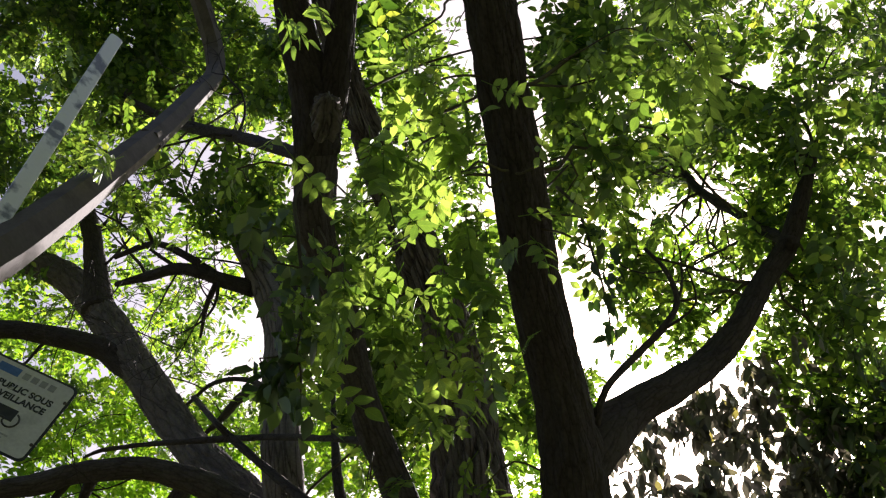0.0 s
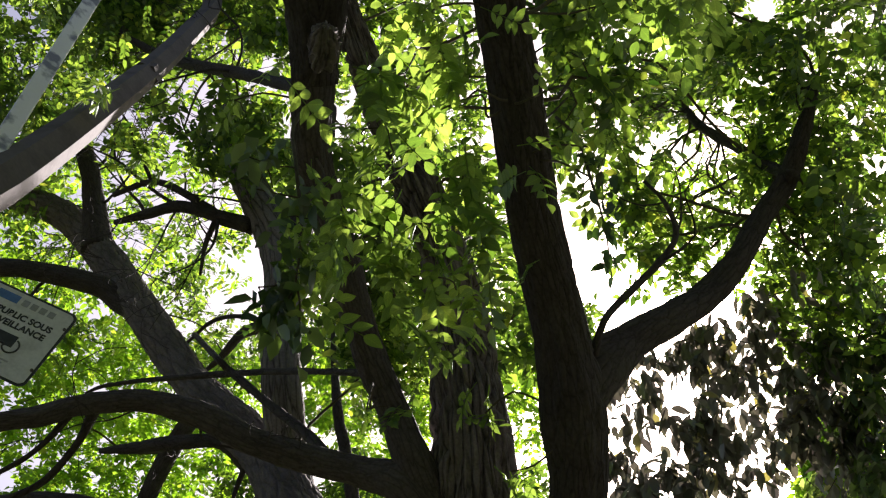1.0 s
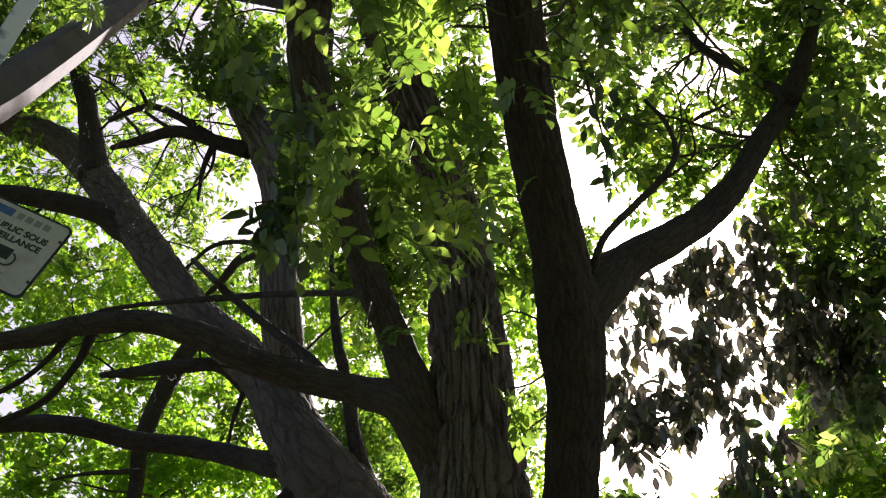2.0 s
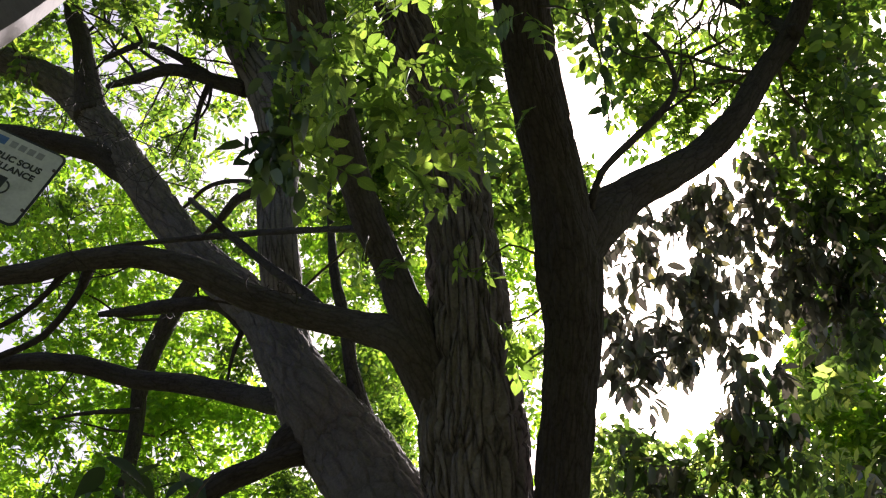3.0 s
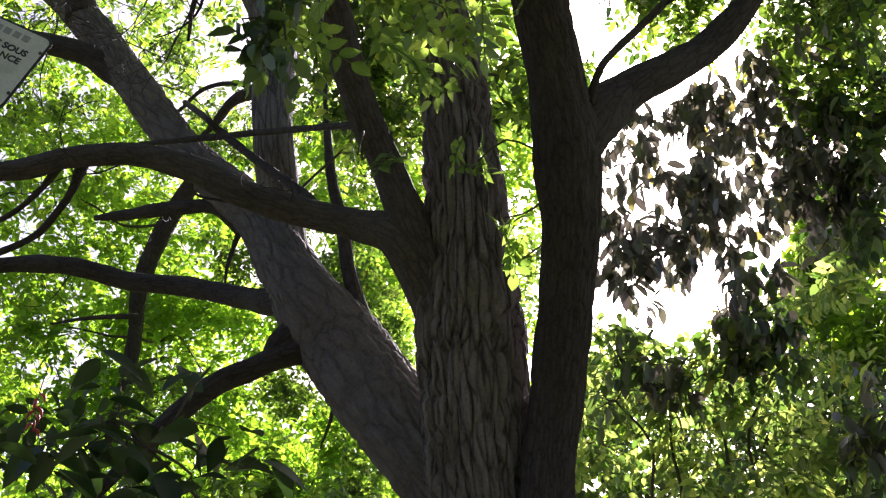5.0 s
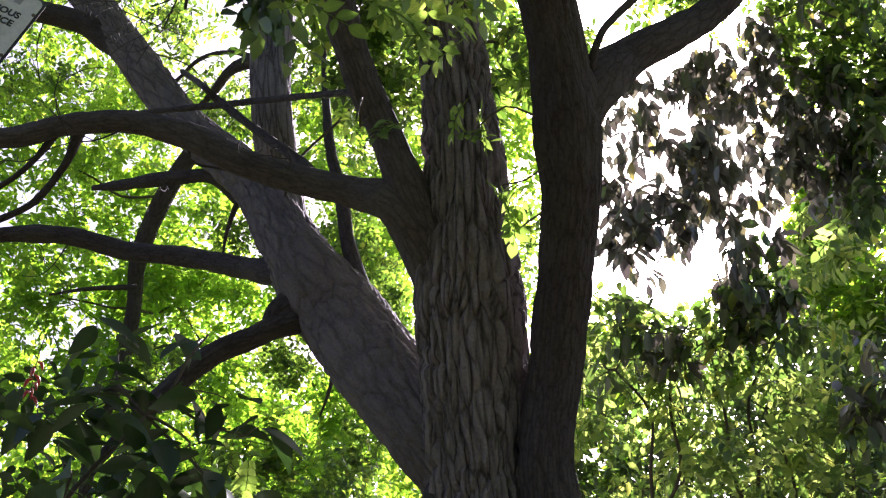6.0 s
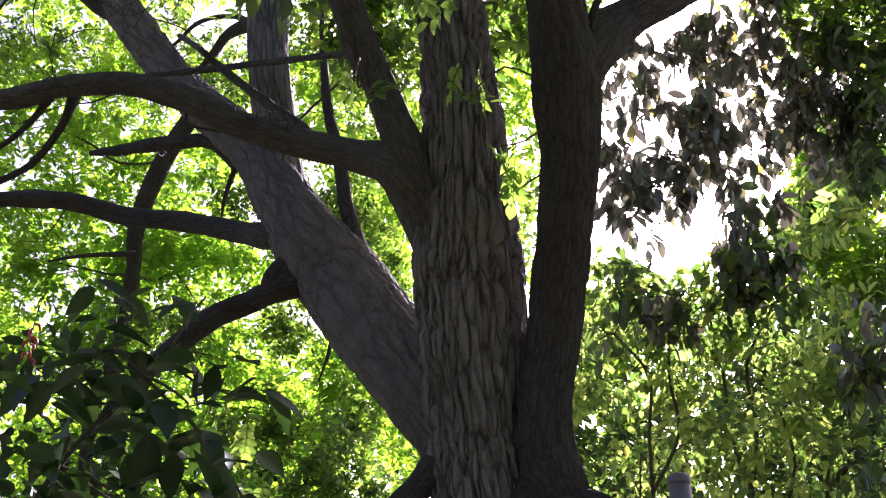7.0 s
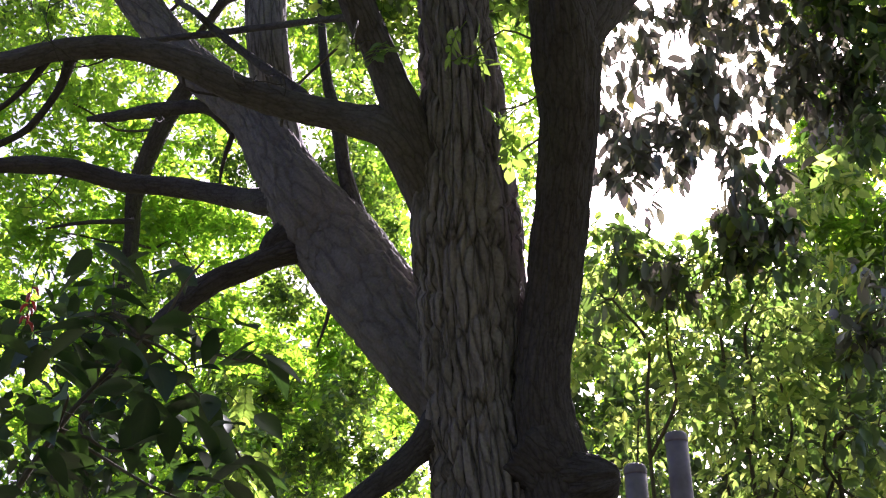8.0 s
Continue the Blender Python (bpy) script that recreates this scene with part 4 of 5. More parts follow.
SHADE_A = [
    (-2.21, 5.78, 3.90, 0.41, 0.50, 0.31, 240), (-1.76, 6.04, 3.59, 0.51, 0.50, 0.31, 300), (-2.15, 5.78, 3.31, 0.43, 0.50, 0.30, 300),
    (-1.32, 6.24, 3.28, 0.27, 0.40, 0.10, 40), (-1.80, 5.95, 3.11, 0.82, 0.50, 0.23, 330)]
HEDGE_A = [
    (1.62, 10.44, 6.14, 0.53, 1.10, 0.42, 380), (2.63, 10.27, 6.06, 0.71, 1.10, 0.36, 470), (3.63, 9.91, 6.16, 0.77, 1.10, 0.48, 520),
    (1.83, 10.75, 5.26, 0.77, 1.10, 0.53, 871), (3.09, 10.45, 5.28, 0.83, 1.10, 0.53, 963), (4.05, 10.15, 5.18, 0.77, 1.10, 0.71, 918),
    (2.36, 10.89, 4.43, 1.30, 1.10, 0.53, 1193), (3.65, 10.57, 4.29, 1.19, 1.10, 0.53, 1193), (3.90, 8.71, 5.99, 0.49, 1.10, 0.70, 595)]
SPRAY_A = [
    (1.88, 4.52, 4.30, 0.09, 0.10, 0.06, 5), (1.37, 5.32, 3.47, 0.15, 0.20, 0.09, 9), (1.73, 5.09, 3.78, 0.21, 0.20, 0.12, 10),
    (1.87, 5.14, 3.53, 0.15, 0.20, 0.12, 6), (1.42, 5.19, 3.14, 0.17, 0.20, 0.09, 6), (1.54, 5.14, 3.53, 0.18, 0.20, 0.12, 7)]

OUTER = [
    (3.78, 6.00, 11.35, 0.75, 0.40, 0.40, 100), (4.00, 5.60, 10.66, 0.32, 0.40, 0.43, 60), (3.29, 6.50, 12.20, 0.63, 0.40, 0.38, 55),
    (3.56, 5.50, 9.32, 0.34, 0.40, 0.54, 60), (3.73, 6.50, 10.87, 0.52, 0.40, 0.35, 40), (3.31, 5.50, 8.38, 0.27, 0.40, 0.41, 55),
    (3.10, 5.80, 8.71, 0.33, 0.40, 0.29, 36), (2.57, 5.80, 8.71, 0.29, 0.40, 0.24, 12), (2.97, 6.00, 7.44, 0.39, 0.40, 0.31, 60),
    (2.57, 6.00, 7.21, 0.21, 0.40, 0.26, 25), (2.29, 6.20, 9.16, 0.30, 0.40, 0.20, 8), (1.48, 5.20, 6.74, 0.27, 0.40, 0.19, 4),
    (1.38, 5.20, 7.39, 0.16, 0.40, 0.20, 8), (1.97, 5.60, 7.60, 0.26, 0.40, 0.17, 18), (2.00, 5.60, 7.09, 0.20, 0.40, 0.12, 5),
    (0.68, 3.40, 7.43, 0.14, 0.40, 0.20, 14), (0.62, 3.40, 6.77, 0.11, 0.40, 0.19, 14), (0.67, 3.60, 6.51, 0.13, 0.40, 0.13, 12),
    (1.17, 4.80, 7.79, 0.20, 0.40, 0.16, 14), (1.50, 4.80, 8.11, 0.25, 0.40, 0.17, 14), (1.35, 4.60, 8.82, 0.26, 0.40, 0.26, 12)]
HANGING = [
    (0.57, 2.90, 5.30, 0.06, 0.15, 0.05, 4), (0.57, 2.90, 5.11, 0.08, 0.15, 0.06, 4)]
NEAR_D = [
    (-0.70, 3.30, 5.36, 0.11, 0.20, 0.13, 6), (-0.25, 2.50, 5.20, 0.11, 0.20, 0.09, 4), (-0.11, 2.65, 4.99, 0.11, 0.20, 0.11, 4),
    (0.02, 2.75, 5.37, 0.10, 0.20, 0.12, 4), (0.01, 2.80, 4.92, 0.08, 0.20, 0.11, 5), (-0.05, 2.85, 4.69, 0.09, 0.20, 0.09, 6),
    (-0.19, 2.85, 4.57, 0.09, 0.20, 0.09, 5), (0.03, 2.90, 4.67, 0.07, 0.20, 0.09, 5)]
# Lumps added behind the stems to cast shade on the near leaves.
SHADE_LUMPS = [(0.0, 5.45, 6.4, 0.48, 0.40, 0.42, 170), (-0.15, 5.4, 7.2, 0.40, 0.35, 0.35, 85), (1.48, 4.86, 6.72, 0.38, 0.30, 0.30, 30), (0.75, 5.5, 6.25, 0.32, 0.30, 0.28, 60)]
BEHIND = [
    (-2.67, 8.50, 9.11, 0.35, 0.40, 0.52, 50), (-3.01, 9.00, 8.70, 0.30, 0.40, 0.30, 30), (-4.24, 9.00, 8.92, 0.48, 0.40, 0.36, 60),
    (-1.27, 8.00, 8.90, 0.28, 0.40, 0.55, 50), (-0.53, 8.00, 8.33, 0.22, 0.40, 0.54, 50), (-0.93, 8.50, 8.03, 0.28, 0.40, 0.28, 30),
    (-2.16, 8.50, 8.17, 0.22, 0.40, 0.28, 24), (-0.83, 8.50, 4.31, 0.41, 0.40, 0.32, 110), (-0.42, 8.50, 3.98, 0.27, 0.40, 0.27, 70),
    (-1.09, 8.50, 3.98, 0.27, 0.40, 0.27, 60),
    (-2.42, 12.00, 11.01, 0.46, 0.40, 0.69, 130), (-1.71, 12.00, 10.73, 0.38, 0.40, 0.69, 130), (-1.22, 12.00, 9.81, 0.45, 0.40, 0.52, 120),
    (-0.68, 12.00, 8.85, 0.29, 0.40, 0.58, 90), (-3.50, 12.00, 11.01, 0.62, 0.40, 0.62, 110), (-4.66, 12.00, 11.01, 0.62, 0.40, 0.54, 100),
    (-5.58, 12.00, 11.01, 0.62, 0.40, 0.54, 100),
    (-0.75, 9.00, 6.80, 0.32, 0.40, 0.43, 120), (-0.52, 9.00, 6.20, 0.21, 0.40, 0.31, 70), (-1.03, 9.00, 7.05, 0.27, 0.40, 0.22, 50),
    (0.77, 8.50, 6.63, 0.06, 0.40, 0.46, 26), (-1.31, 9.00, 8.92, 0.24, 0.40, 0.42, 50),
    (-2.11, 9.50, 7.46, 0.35, 0.40, 0.35, 70), (-1.44, 9.50, 6.01, 0.32, 0.40, 0.32, 80), (-0.72, 9.00, 4.77, 0.34, 0.40, 0.29, 80),
    (-2.60, 9.50, 5.78, 0.43, 0.40, 0.27, 60), (-1.03, 6.50, 10.25, 0.13, 0.40, 0.39, 46)]
DARK_SHRUB = [
    (1.66, 5.30, 4.39, 0.23, 0.30, 0.14, 110), (1.67, 5.30, 4.62, 0.11, 0.30, 0.14, 42), (1.80, 5.40, 4.22, 0.25, 0.30, 0.12, 60),
    (1.48, 5.60, 4.31, 0.23, 0.30, 0.13, 60), (1.09, 5.70, 4.50, 0.23, 0.30, 0.15, 70), (1.33, 5.80, 4.40, 0.20, 0.30, 0.15, 50),
    (1.00, 5.90, 4.27, 0.17, 0.30, 0.13, 30), (2.21, 5.40, 3.82, 0.15, 0.30, 0.18, 60), (2.16, 5.40, 3.32, 0.13, 0.30, 0.23, 80)]
DARK_CROWN = [
    (2.68, 5.20, 6.70, 0.20, 0.30, 0.26, 110), (2.57, 5.20, 6.03, 0.19, 0.30, 0.28, 130), (2.45, 5.30, 5.54, 0.21, 0.30, 0.21, 110),
    (2.36, 5.40, 5.92, 0.14, 0.30, 0.21, 50), (2.49, 5.40, 5.16, 0.15, 0.30, 0.17, 70),
    (3.02, 5.30, 7.54, 0.21, 0.30, 0.33, 90), (3.41, 5.30, 8.70, 0.18, 0.30, 0.37, 90), (3.68, 5.20, 9.73, 0.18, 0.30, 0.39, 80),
    (2.78, 5.40, 7.13, 0.20, 0.30, 0.20, 50)]
SHADED_CLUSTER = [
    (-0.85, 3.05, 5.36, 0.15, 0.15, 0.10, 24), (-0.67, 3.05, 5.09, 0.12, 0.15, 0.11, 26), (-0.88, 3.05, 5.20, 0.10, 0.15, 0.07, 10),
    (-0.67, 3.10, 4.86, 0.12, 0.15, 0.11, 30), (-0.69, 3.10, 4.59, 0.14, 0.15, 0.13, 42), (-0.62, 3.10, 4.41, 0.09, 0.15, 0.08, 18),
    (-0.81, 3.10, 4.68, 0.03, 0.15, 0.03, 2)]
SPRAY_B = [
    (0.57, 2.95, 5.25, 0.07, 0.15, 0.09, 10), (0.59, 2.95, 4.99, 0.09, 0.15, 0.09, 15), (0.62, 2.95, 4.77, 0.07, 0.15, 0.08, 11),
    (0.61, 2.95, 4.58, 0.04, 0.15, 0.06, 6)]

# Unseen leaves over and behind the camera, added to block sky light.
SKY_BLOCK = [(0.5, 0.5, 9.5, 3.0, 1.6, 0.8, 260), (-2.5, -1.5, 8.6, 2.2, 1.8, 0.8, 240), (2.5, -1.5, 8.8, 2.2, 1.8, 0.8, 240), (0, -4.0, 7.8, 3.0, 1.8, 0.8, 280),
            (-5.0, 0.5, 7.0, 1.8, 2.2, 1.4, 330), (-5.5, -3.0, 6.0, 2.0, 2.0, 1.6, 330), (5.0, -2.0, 7.0, 2.0, 2.6, 1.4, 330), (0, -6.5, 5.6, 4.0, 1.2, 1.6, 420)]
hubs = foliage("crown", SKY_BLOCK, ROUGH_LEAVES, LEAF_MID, ash, 105, many=3.2, lumps=7)
# Unseen branch added to carry the sky-blocking leaves.
limb("branch", [(0.03, 1.82, 6.44, 0.104), (0.0, 0.6, 7.2, 0.09), (0.2, -1.2, 7.8, 0.07), (0, -3.5, 8.0, 0.03)], BARK_DARK, ash, segs=28, step=0.06, wobble=0.14, seed=44)
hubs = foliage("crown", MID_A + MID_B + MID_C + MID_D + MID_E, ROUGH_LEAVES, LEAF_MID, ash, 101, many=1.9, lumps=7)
twigs("twig", hubs, ASH_LIMBS, BARK_TWIG, ash, 102)
hubs = foliage("crown", OUTER + SHADE_LUMPS + BEHIND, ROUGH_LEAVES, LEAF_MID, ash, 107, many=1.0, lumps=5, size=(0.6, 1.0), tilt=0.6, tight=1.3)
twigs("twig", hubs[::2], ASH_LIMBS, BARK_TWIG, ash, 108, thick=0.005)

# Added climber: its dark leaf colour stands in for shaded near leaves.
climber = tagged(new("climber"), "hanging cluster of leaves coloured dark in place of shade", "climber")
CLUSTER_STEM = [(-0.70, 3.30, 6.10, 0.012), (-0.78, 3.22, 5.80, 0.010), (-0.72, 3.12, 5.40, 0.009), (-0.66, 3.10, 5.00, 0.007), (-0.66, 3.10, 4.70, 0.004)]
limb("stem", CLUSTER_STEM, BARK_TWIG, climber, segs=8, step=0.05, wobble=0.15, seed=311)
hubs = foliage("leaves", SHADED_CLUSTER, OVAL_LEAVES, LEAF_SHADED, climber, 313, many=1.0, lumps=6, size=(0.8, 1.35), tilt=0.5, droop=0.7)
twigs("twig", hubs, spline(CLUSTER_STEM, 0.1), BARK_TWIG, climber, 315, reach=0.8, thick=0.003)

# Added spray: near-black leaves stand in for ash leaves in shade.
spray = tagged(new("climber"), "thin spray of leaves by the dark stem, coloured near black for shade", "climber")
SPRAY_STEM = [(0.48, 3.10, 5.72, 0.009), (0.55, 3.00, 5.46, 0.007), (0.58, 2.95, 5.13, 0.006), (0.61, 2.95, 4.87, 0.004), (0.61, 2.95, 4.60, 0.002)]
limb("stem", SPRAY_STEM, BARK_TWIG, spray, segs=6, step=0.05, wobble=0.15, seed=321)
hubs = foliage("leaves", SPRAY_B, OVAL_LEAVES, LEAF_SILHOUETTE, spray, 323, many=1.0, lumps=4, size=(0.55, 0.85), tilt=0.7, droop=0.9, tight=1.2)
twigs("twig", hubs, spline(SPRAY_STEM, 0.08), BARK_TWIG, spray, 325, reach=0.6, thick=0.002)

far_tree = tagged(new("sunlit_tree"), "bright yellow-green tree with the sun behind its leaves", "tree")
FAR_STEM = FAR_STEM + [(-3.5, 10.6, 2.0, 0.085), (-3.5, 10.6, -0.1, 0.12)]
limb("trunk", FAR_STEM, BARK_DARK, far_tree, segs=24, step=0.08, wobble=0.15, seed=83)
limb("branch", HANG_A, BARK_DARK, far_tree, segs=10, step=0.06, wobble=0.15, seed=85)
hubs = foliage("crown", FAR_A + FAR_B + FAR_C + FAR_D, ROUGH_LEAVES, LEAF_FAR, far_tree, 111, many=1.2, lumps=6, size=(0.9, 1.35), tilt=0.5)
twigs("twig", hubs[::3], FAR_STEM, BARK_TWIG, far_tree, 112, thick=0.009)

# ---- the dark-leaved tree and the shrubs under it ----
purple = tagged(new("purple_leaved_tree"), "small tree with dark purple-brown leaves against the sky", "tree")
PURPLE_TRUNK = [(4.3, 6.9, -0.1, 0.15), (4.25, 6.9, 1.5, 0.12), (4.2, 6.9, 3.0, 0.10), (4.0, 6.8, 4.4, 0.08), (3.6, 6.6, 5.6, 0.05), (3.1, 6.4, 6.6, 0.02)]
limb("trunk", PURPLE_TRUNK, BARK_DARK, purple, segs=24, step=0.08, wobble=0.12, seed=91)
hubs = foliage("crown", PURPLE_A + PURPLE_B, DROOP_LEAVES, LEAF_PURPLE, purple, 121, many=1.3, lumps=15, size=(0.75, 1.35), tilt=0.45, droop=1.0, tight=0.62)
twigs("twig", hubs, PURPLE_TRUNK, BARK_TWIG, purple, 122, reach=1.5)

SHRUBS = ((BUSH_A[0:3], (1.5, 6.3)), (BUSH_A[3:5], (3.4, 7.2)), (BUSH_A[5:8], (1.6, 6.5)), (BUSH_A[8:11], (2.2, 6.1)), (BUSH_A[11:] + BUSH_B, (2.3, 6.0)))
for k, (clumps, (x, y)) in enumerate(SHRUBS):
    shrub = tagged(new("shrub"), "dense green shrub with narrow leaves", "shrub", group="shrubs beside the ash")
    stems = []
    for j in range(3):
        c = clumps[j % len(clumps)]
        pts = [(x + 0.12 * j, y + 0.1 * j, -0.1, 0.045), (x + 0.15 * j, y, 1.0, 0.035), (0.6 * c[0] + 0.4 * x, 0.6 * c[1] + 0.4 * y, min(1.9, 0.6 * c[2]), 0.018), (c[0], c[1] + 0.3, min(2.5, c[2]), 0.008)]
        limb("stem", pts, BARK_TWIG, shrub, segs=8, step=0.1, wobble=0.15, seed=131 + k)
        stems += pts
    low = (x, y, 1.6, 0.7, 0.6, 0.9, 260)
    hubs = foliage("leaves", clumps + [low], LANCE_LEAVES if k % 2 else OVAL_LEAVES, LEAF_BUSH, shrub, 141 + k, many=1.25, lumps=14, size=(0.55, 1.1), tilt=0.5, droop=0.55, tight=0.6)
    twigs("twig", hubs[::2], stems, BARK_TWIG, shrub, 151 + k)
# Feathery sprays added in front, standing for the shrubs' sunlit leaves.
foliage("feathery_leaves", SPRAY_A, ROUGH_LEAVES, LEAF_BUSH, shrub, 149, lumps=3, size=(0.7, 1.0), label="feathery leaf sprays in front of the shrubs")

dark_shrub = tagged(new("shrub"), "drooping-leaved shrub, its shade put into a dark leaf colour", "shrub", group="shrubs beside the ash")
DARK_STEMS = [[(x, y, -0.1, 0.04), (x - 0.05, y, 1.4, 0.03), (x - 0.12, y - 0.05, 2.6, 0.02), (x - 0.15, y - 0.1, 3.4, 0.010)] for x, y in ((1.9, 6.2), (1.35, 6.3), (2.35, 6.1))]
for k, pts in enumerate(DARK_STEMS):
    limb("stem", pts, BARK_TWIG, dark_shrub, segs=8, step=0.1, wobble=0.15, seed=281 + k)
hubs = foliage("leaves", DARK_SHRUB, DROOP_LEAVES, LEAF_SHADED, dark_shrub, 283, many=1.25, lumps=9, size=(0.7, 1.25), tilt=0.55, droop=0.65, tight=1.15)
twigs("twig", hubs, [p for l in DARK_STEMS for p in l], BARK_TWIG, dark_shrub, 285, reach=1.2)

dark_tree = tagged(new("shade_dark_tree"), "tree with dense leaves, coloured dark green for shade", "tree")
DARK_TRUNK = [(3.6, 6.1, -0.1, 0.13), (3.55, 6.05, 2.0, 0.11), (3.45, 6.0, 4.0, 0.08), (3.2, 5.8, 5.6, 0.05), (2.9, 5.6, 7.0, 0.02)]
limb("trunk", DARK_TRUNK, BARK_DARK, dark_tree, segs=20, step=0.1, wobble=0.12, seed=291)
hubs = foliage("crown", DARK_CROWN, DROOP_LEAVES, LEAF_SHADED, dark_tree, 293, many=1.4, lumps=12, size=(0.7, 1.2), tilt=0.45, droop=0.8, tight=0.8)
twigs("twig", hubs, DARK_TRUNK, BARK_TWIG, dark_tree, 295, reach=1.5)

# Added as a dark backing for the gaps between the shrubs.
hedge = tagged(new("hedge"), "tall hedge behind the shrubs, its leaves coloured dark for shade", "hedge")
HEDGE_STEMS = [[(x, 10.4 + 0.2 * math.sin(3 * x), -0.1, 0.06), (x + 0.1, 10.4, 1.2, 0.05), (x, 10.5, 2.6, 0.03)] for x in (1.6, 2.6, 3.6, 4.6)]
for k, pts in enumerate(HEDGE_STEMS):
    limb("stem", pts, BARK_TWIG, hedge, segs=10, step=0.12, wobble=0.12, seed=181 + k)
foliage("leaves", HEDGE_A, OVAL_LEAVES, LEAF_SHADED, hedge, 183, many=1.9, lumps=20, size=(0.9, 1.5), tilt=0.55)

# ---- distant trees round the place, with unseen ones added behind to block sky light ----
def distant_tree(x, y, height, wide, seed, leaves=5200, leaf=None):
    rnd = random.Random(seed)
    t = tagged(new("distant_tree"), "tall leafy tree in the distance", "tree", group="trees round the clearing")
    trunk = [(x, y, -0.3, 0.30), (x + rnd.gauss(0, 0.2), y, height * 0.35, 0.22), (x + rnd.gauss(0, 0.4), y, height * 0.65, 0.14), (x, y, height * 0.95, 0.04)]
    limb("trunk", trunk, BARK_DARK, t, segs=20, step=0.25, wobble=0.12, seed=seed)
    clumps = []
    for _ in range(16):
        a, r, z = rnd.uniform(0, 2 * math.pi), wide * math.sqrt(rnd.random()), height * rnd.uniform(0.18, 1.0)
        s = rnd.uniform(0.22, 0.4) * wide
        clumps.append((x + r * math.cos(a), y + r * math.sin(a), z, s, s, s * 0.7, leaves / 16))
    # Trees toward the sun get the brighter copy, those behind the darker.
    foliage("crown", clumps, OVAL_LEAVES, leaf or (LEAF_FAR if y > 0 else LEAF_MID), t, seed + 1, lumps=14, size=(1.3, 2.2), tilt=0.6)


# Those with negative y are unseen, added to hold back sky light.
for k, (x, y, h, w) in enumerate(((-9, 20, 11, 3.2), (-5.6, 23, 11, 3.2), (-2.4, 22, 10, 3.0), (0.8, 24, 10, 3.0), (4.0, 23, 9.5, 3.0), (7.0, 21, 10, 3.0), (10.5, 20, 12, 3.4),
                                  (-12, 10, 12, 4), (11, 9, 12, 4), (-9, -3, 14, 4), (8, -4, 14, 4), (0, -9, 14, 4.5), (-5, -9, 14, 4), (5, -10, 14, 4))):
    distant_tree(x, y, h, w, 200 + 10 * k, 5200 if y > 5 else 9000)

for k, (x, y, h, w) in enumerate(((-6.2, 16.0, 7.8, 2.0), (-3.6, 16.5, 7.8, 2.0), (-0.8, 17.0, 7.6, 1.8))):
    distant_tree(x, y, h, w, 400 + 10 * k, 9000)
# Dark far mass: shade again put into the leaf colour.
distant_tree(-2.3, 14.0, 7.2, 0.95, 450, 2600, LEAF_SHADED)

# ---- street lamp with its arm and bar, and the sign on it ----
lamp = tagged(new("street_lamp"), "galvanised steel lamp post with a bent arm", "street lamp")
limb("post", [(-2.45, 2.62, -0.2, 0.118), (-2.45, 2.62, 1.5, 0.118), (-2.44, 2.63, 3.5, 0.115), (-2.40, 2.66, 4.4, 0.113), (-2.33, 2.74, 4.75, 0.113)], STEEL, lamp, segs=36, step=0.08, wobble=0.01)
limb("arm", [(-2.33, 2.74, 4.75, 0.113), (-2.15, 2.90, 5.0, 0.112), (-2.01, 3.04, 5.22, 0.110), (-1.97, 4.16, 7.35, 0.088), (-1.945, 4.76, 8.66, 0.082), (-1.945, 4.94, 9.05, 0.082), (-1.955, 5.02, 9.28, 0.082), (-1.98, 5.00, 9.46, 0.082),
              (-2.02, 4.89, 9.60, 0.082), (-2.11, 4.60, 9.78, 0.080), (-2.25, 4.1, 10.0, 0.076)], STEEL, lamp, segs=6, step=0.05, wobble=0, smooth=False, face=(0.289, -0.488, -0.817))
A, B = Vector((-1.985, 3.80, 6.66)), Vector((-1.97, 4.16, 7.35))
along = (B - A).normalized()
limb("clamp", [(*(B - along * 0.05), 0.093), (*(B + along * 0.05), 0.091)], STEEL, lamp, segs=6, step=0.05, wobble=0, smooth=False, face=(0.289, -0.488, -0.817))


def flat_bar(a, b, wide, deep, facing):
    """A flat bar from a to b with rounded ends and bevelled edges, its broad face towards facing."""
    a, b = Vector(a), Vector(b)
    y = (b - a).normalized()
    z = (Vector(facing) - a)
    z = (z - y * z.dot(y)).normalized()
    x = y.cross(z)
    bm = bmesh.new()
    length = (b - a).length
    ring = []
    for s in range(9):
        t = math.pi * s / 8
        ring.append((wide / 2 * math.cos(t), length + 0.25 * wide * math.sin(t)))
    ring += [(-wide / 2, 0), (wide / 2, 0)]
    vs = [bm.verts.new(a + x * u + y * v + z * deep / 2) for u, v in ring]
    f = bm.faces.new(vs)
    ext = bmesh.ops.extrude_face_region(bm, geom=[f])
    bmesh.ops.translate(bm, verts=[e for e in ext["geom"] if isinstance(e, bmesh.types.BMVert)], vec=-z * deep)
    bmesh.ops.recalc_face_normals(bm, faces=bm.faces)
    bmesh.ops.bevel(bm, geom=list(bm.edges), offset=deep * 0.15, segments=1, affect="EDGES")
    return bm


part("bar", flat_bar((-2.08, 2.93, 4.86), (-2.09, 3.51, 7.54), 0.085, 0.035, (0, 0, 1.8)), BAR_PAINT, lamp, "white painted flat bar, scuffed")
part("strut", flat_bar((-2.30, 2.76, 4.80), (-2.06, 2.95, 4.90), 0.05, 0.02, (0, 0, 1.8)), STEEL, lamp)
part("bracket", flat_bar((-2.42, 2.64, 4.05), (-1.75, 2.70, 4.12), 0.04, 0.012, (0, 0, 4.0)), STEEL, lamp)


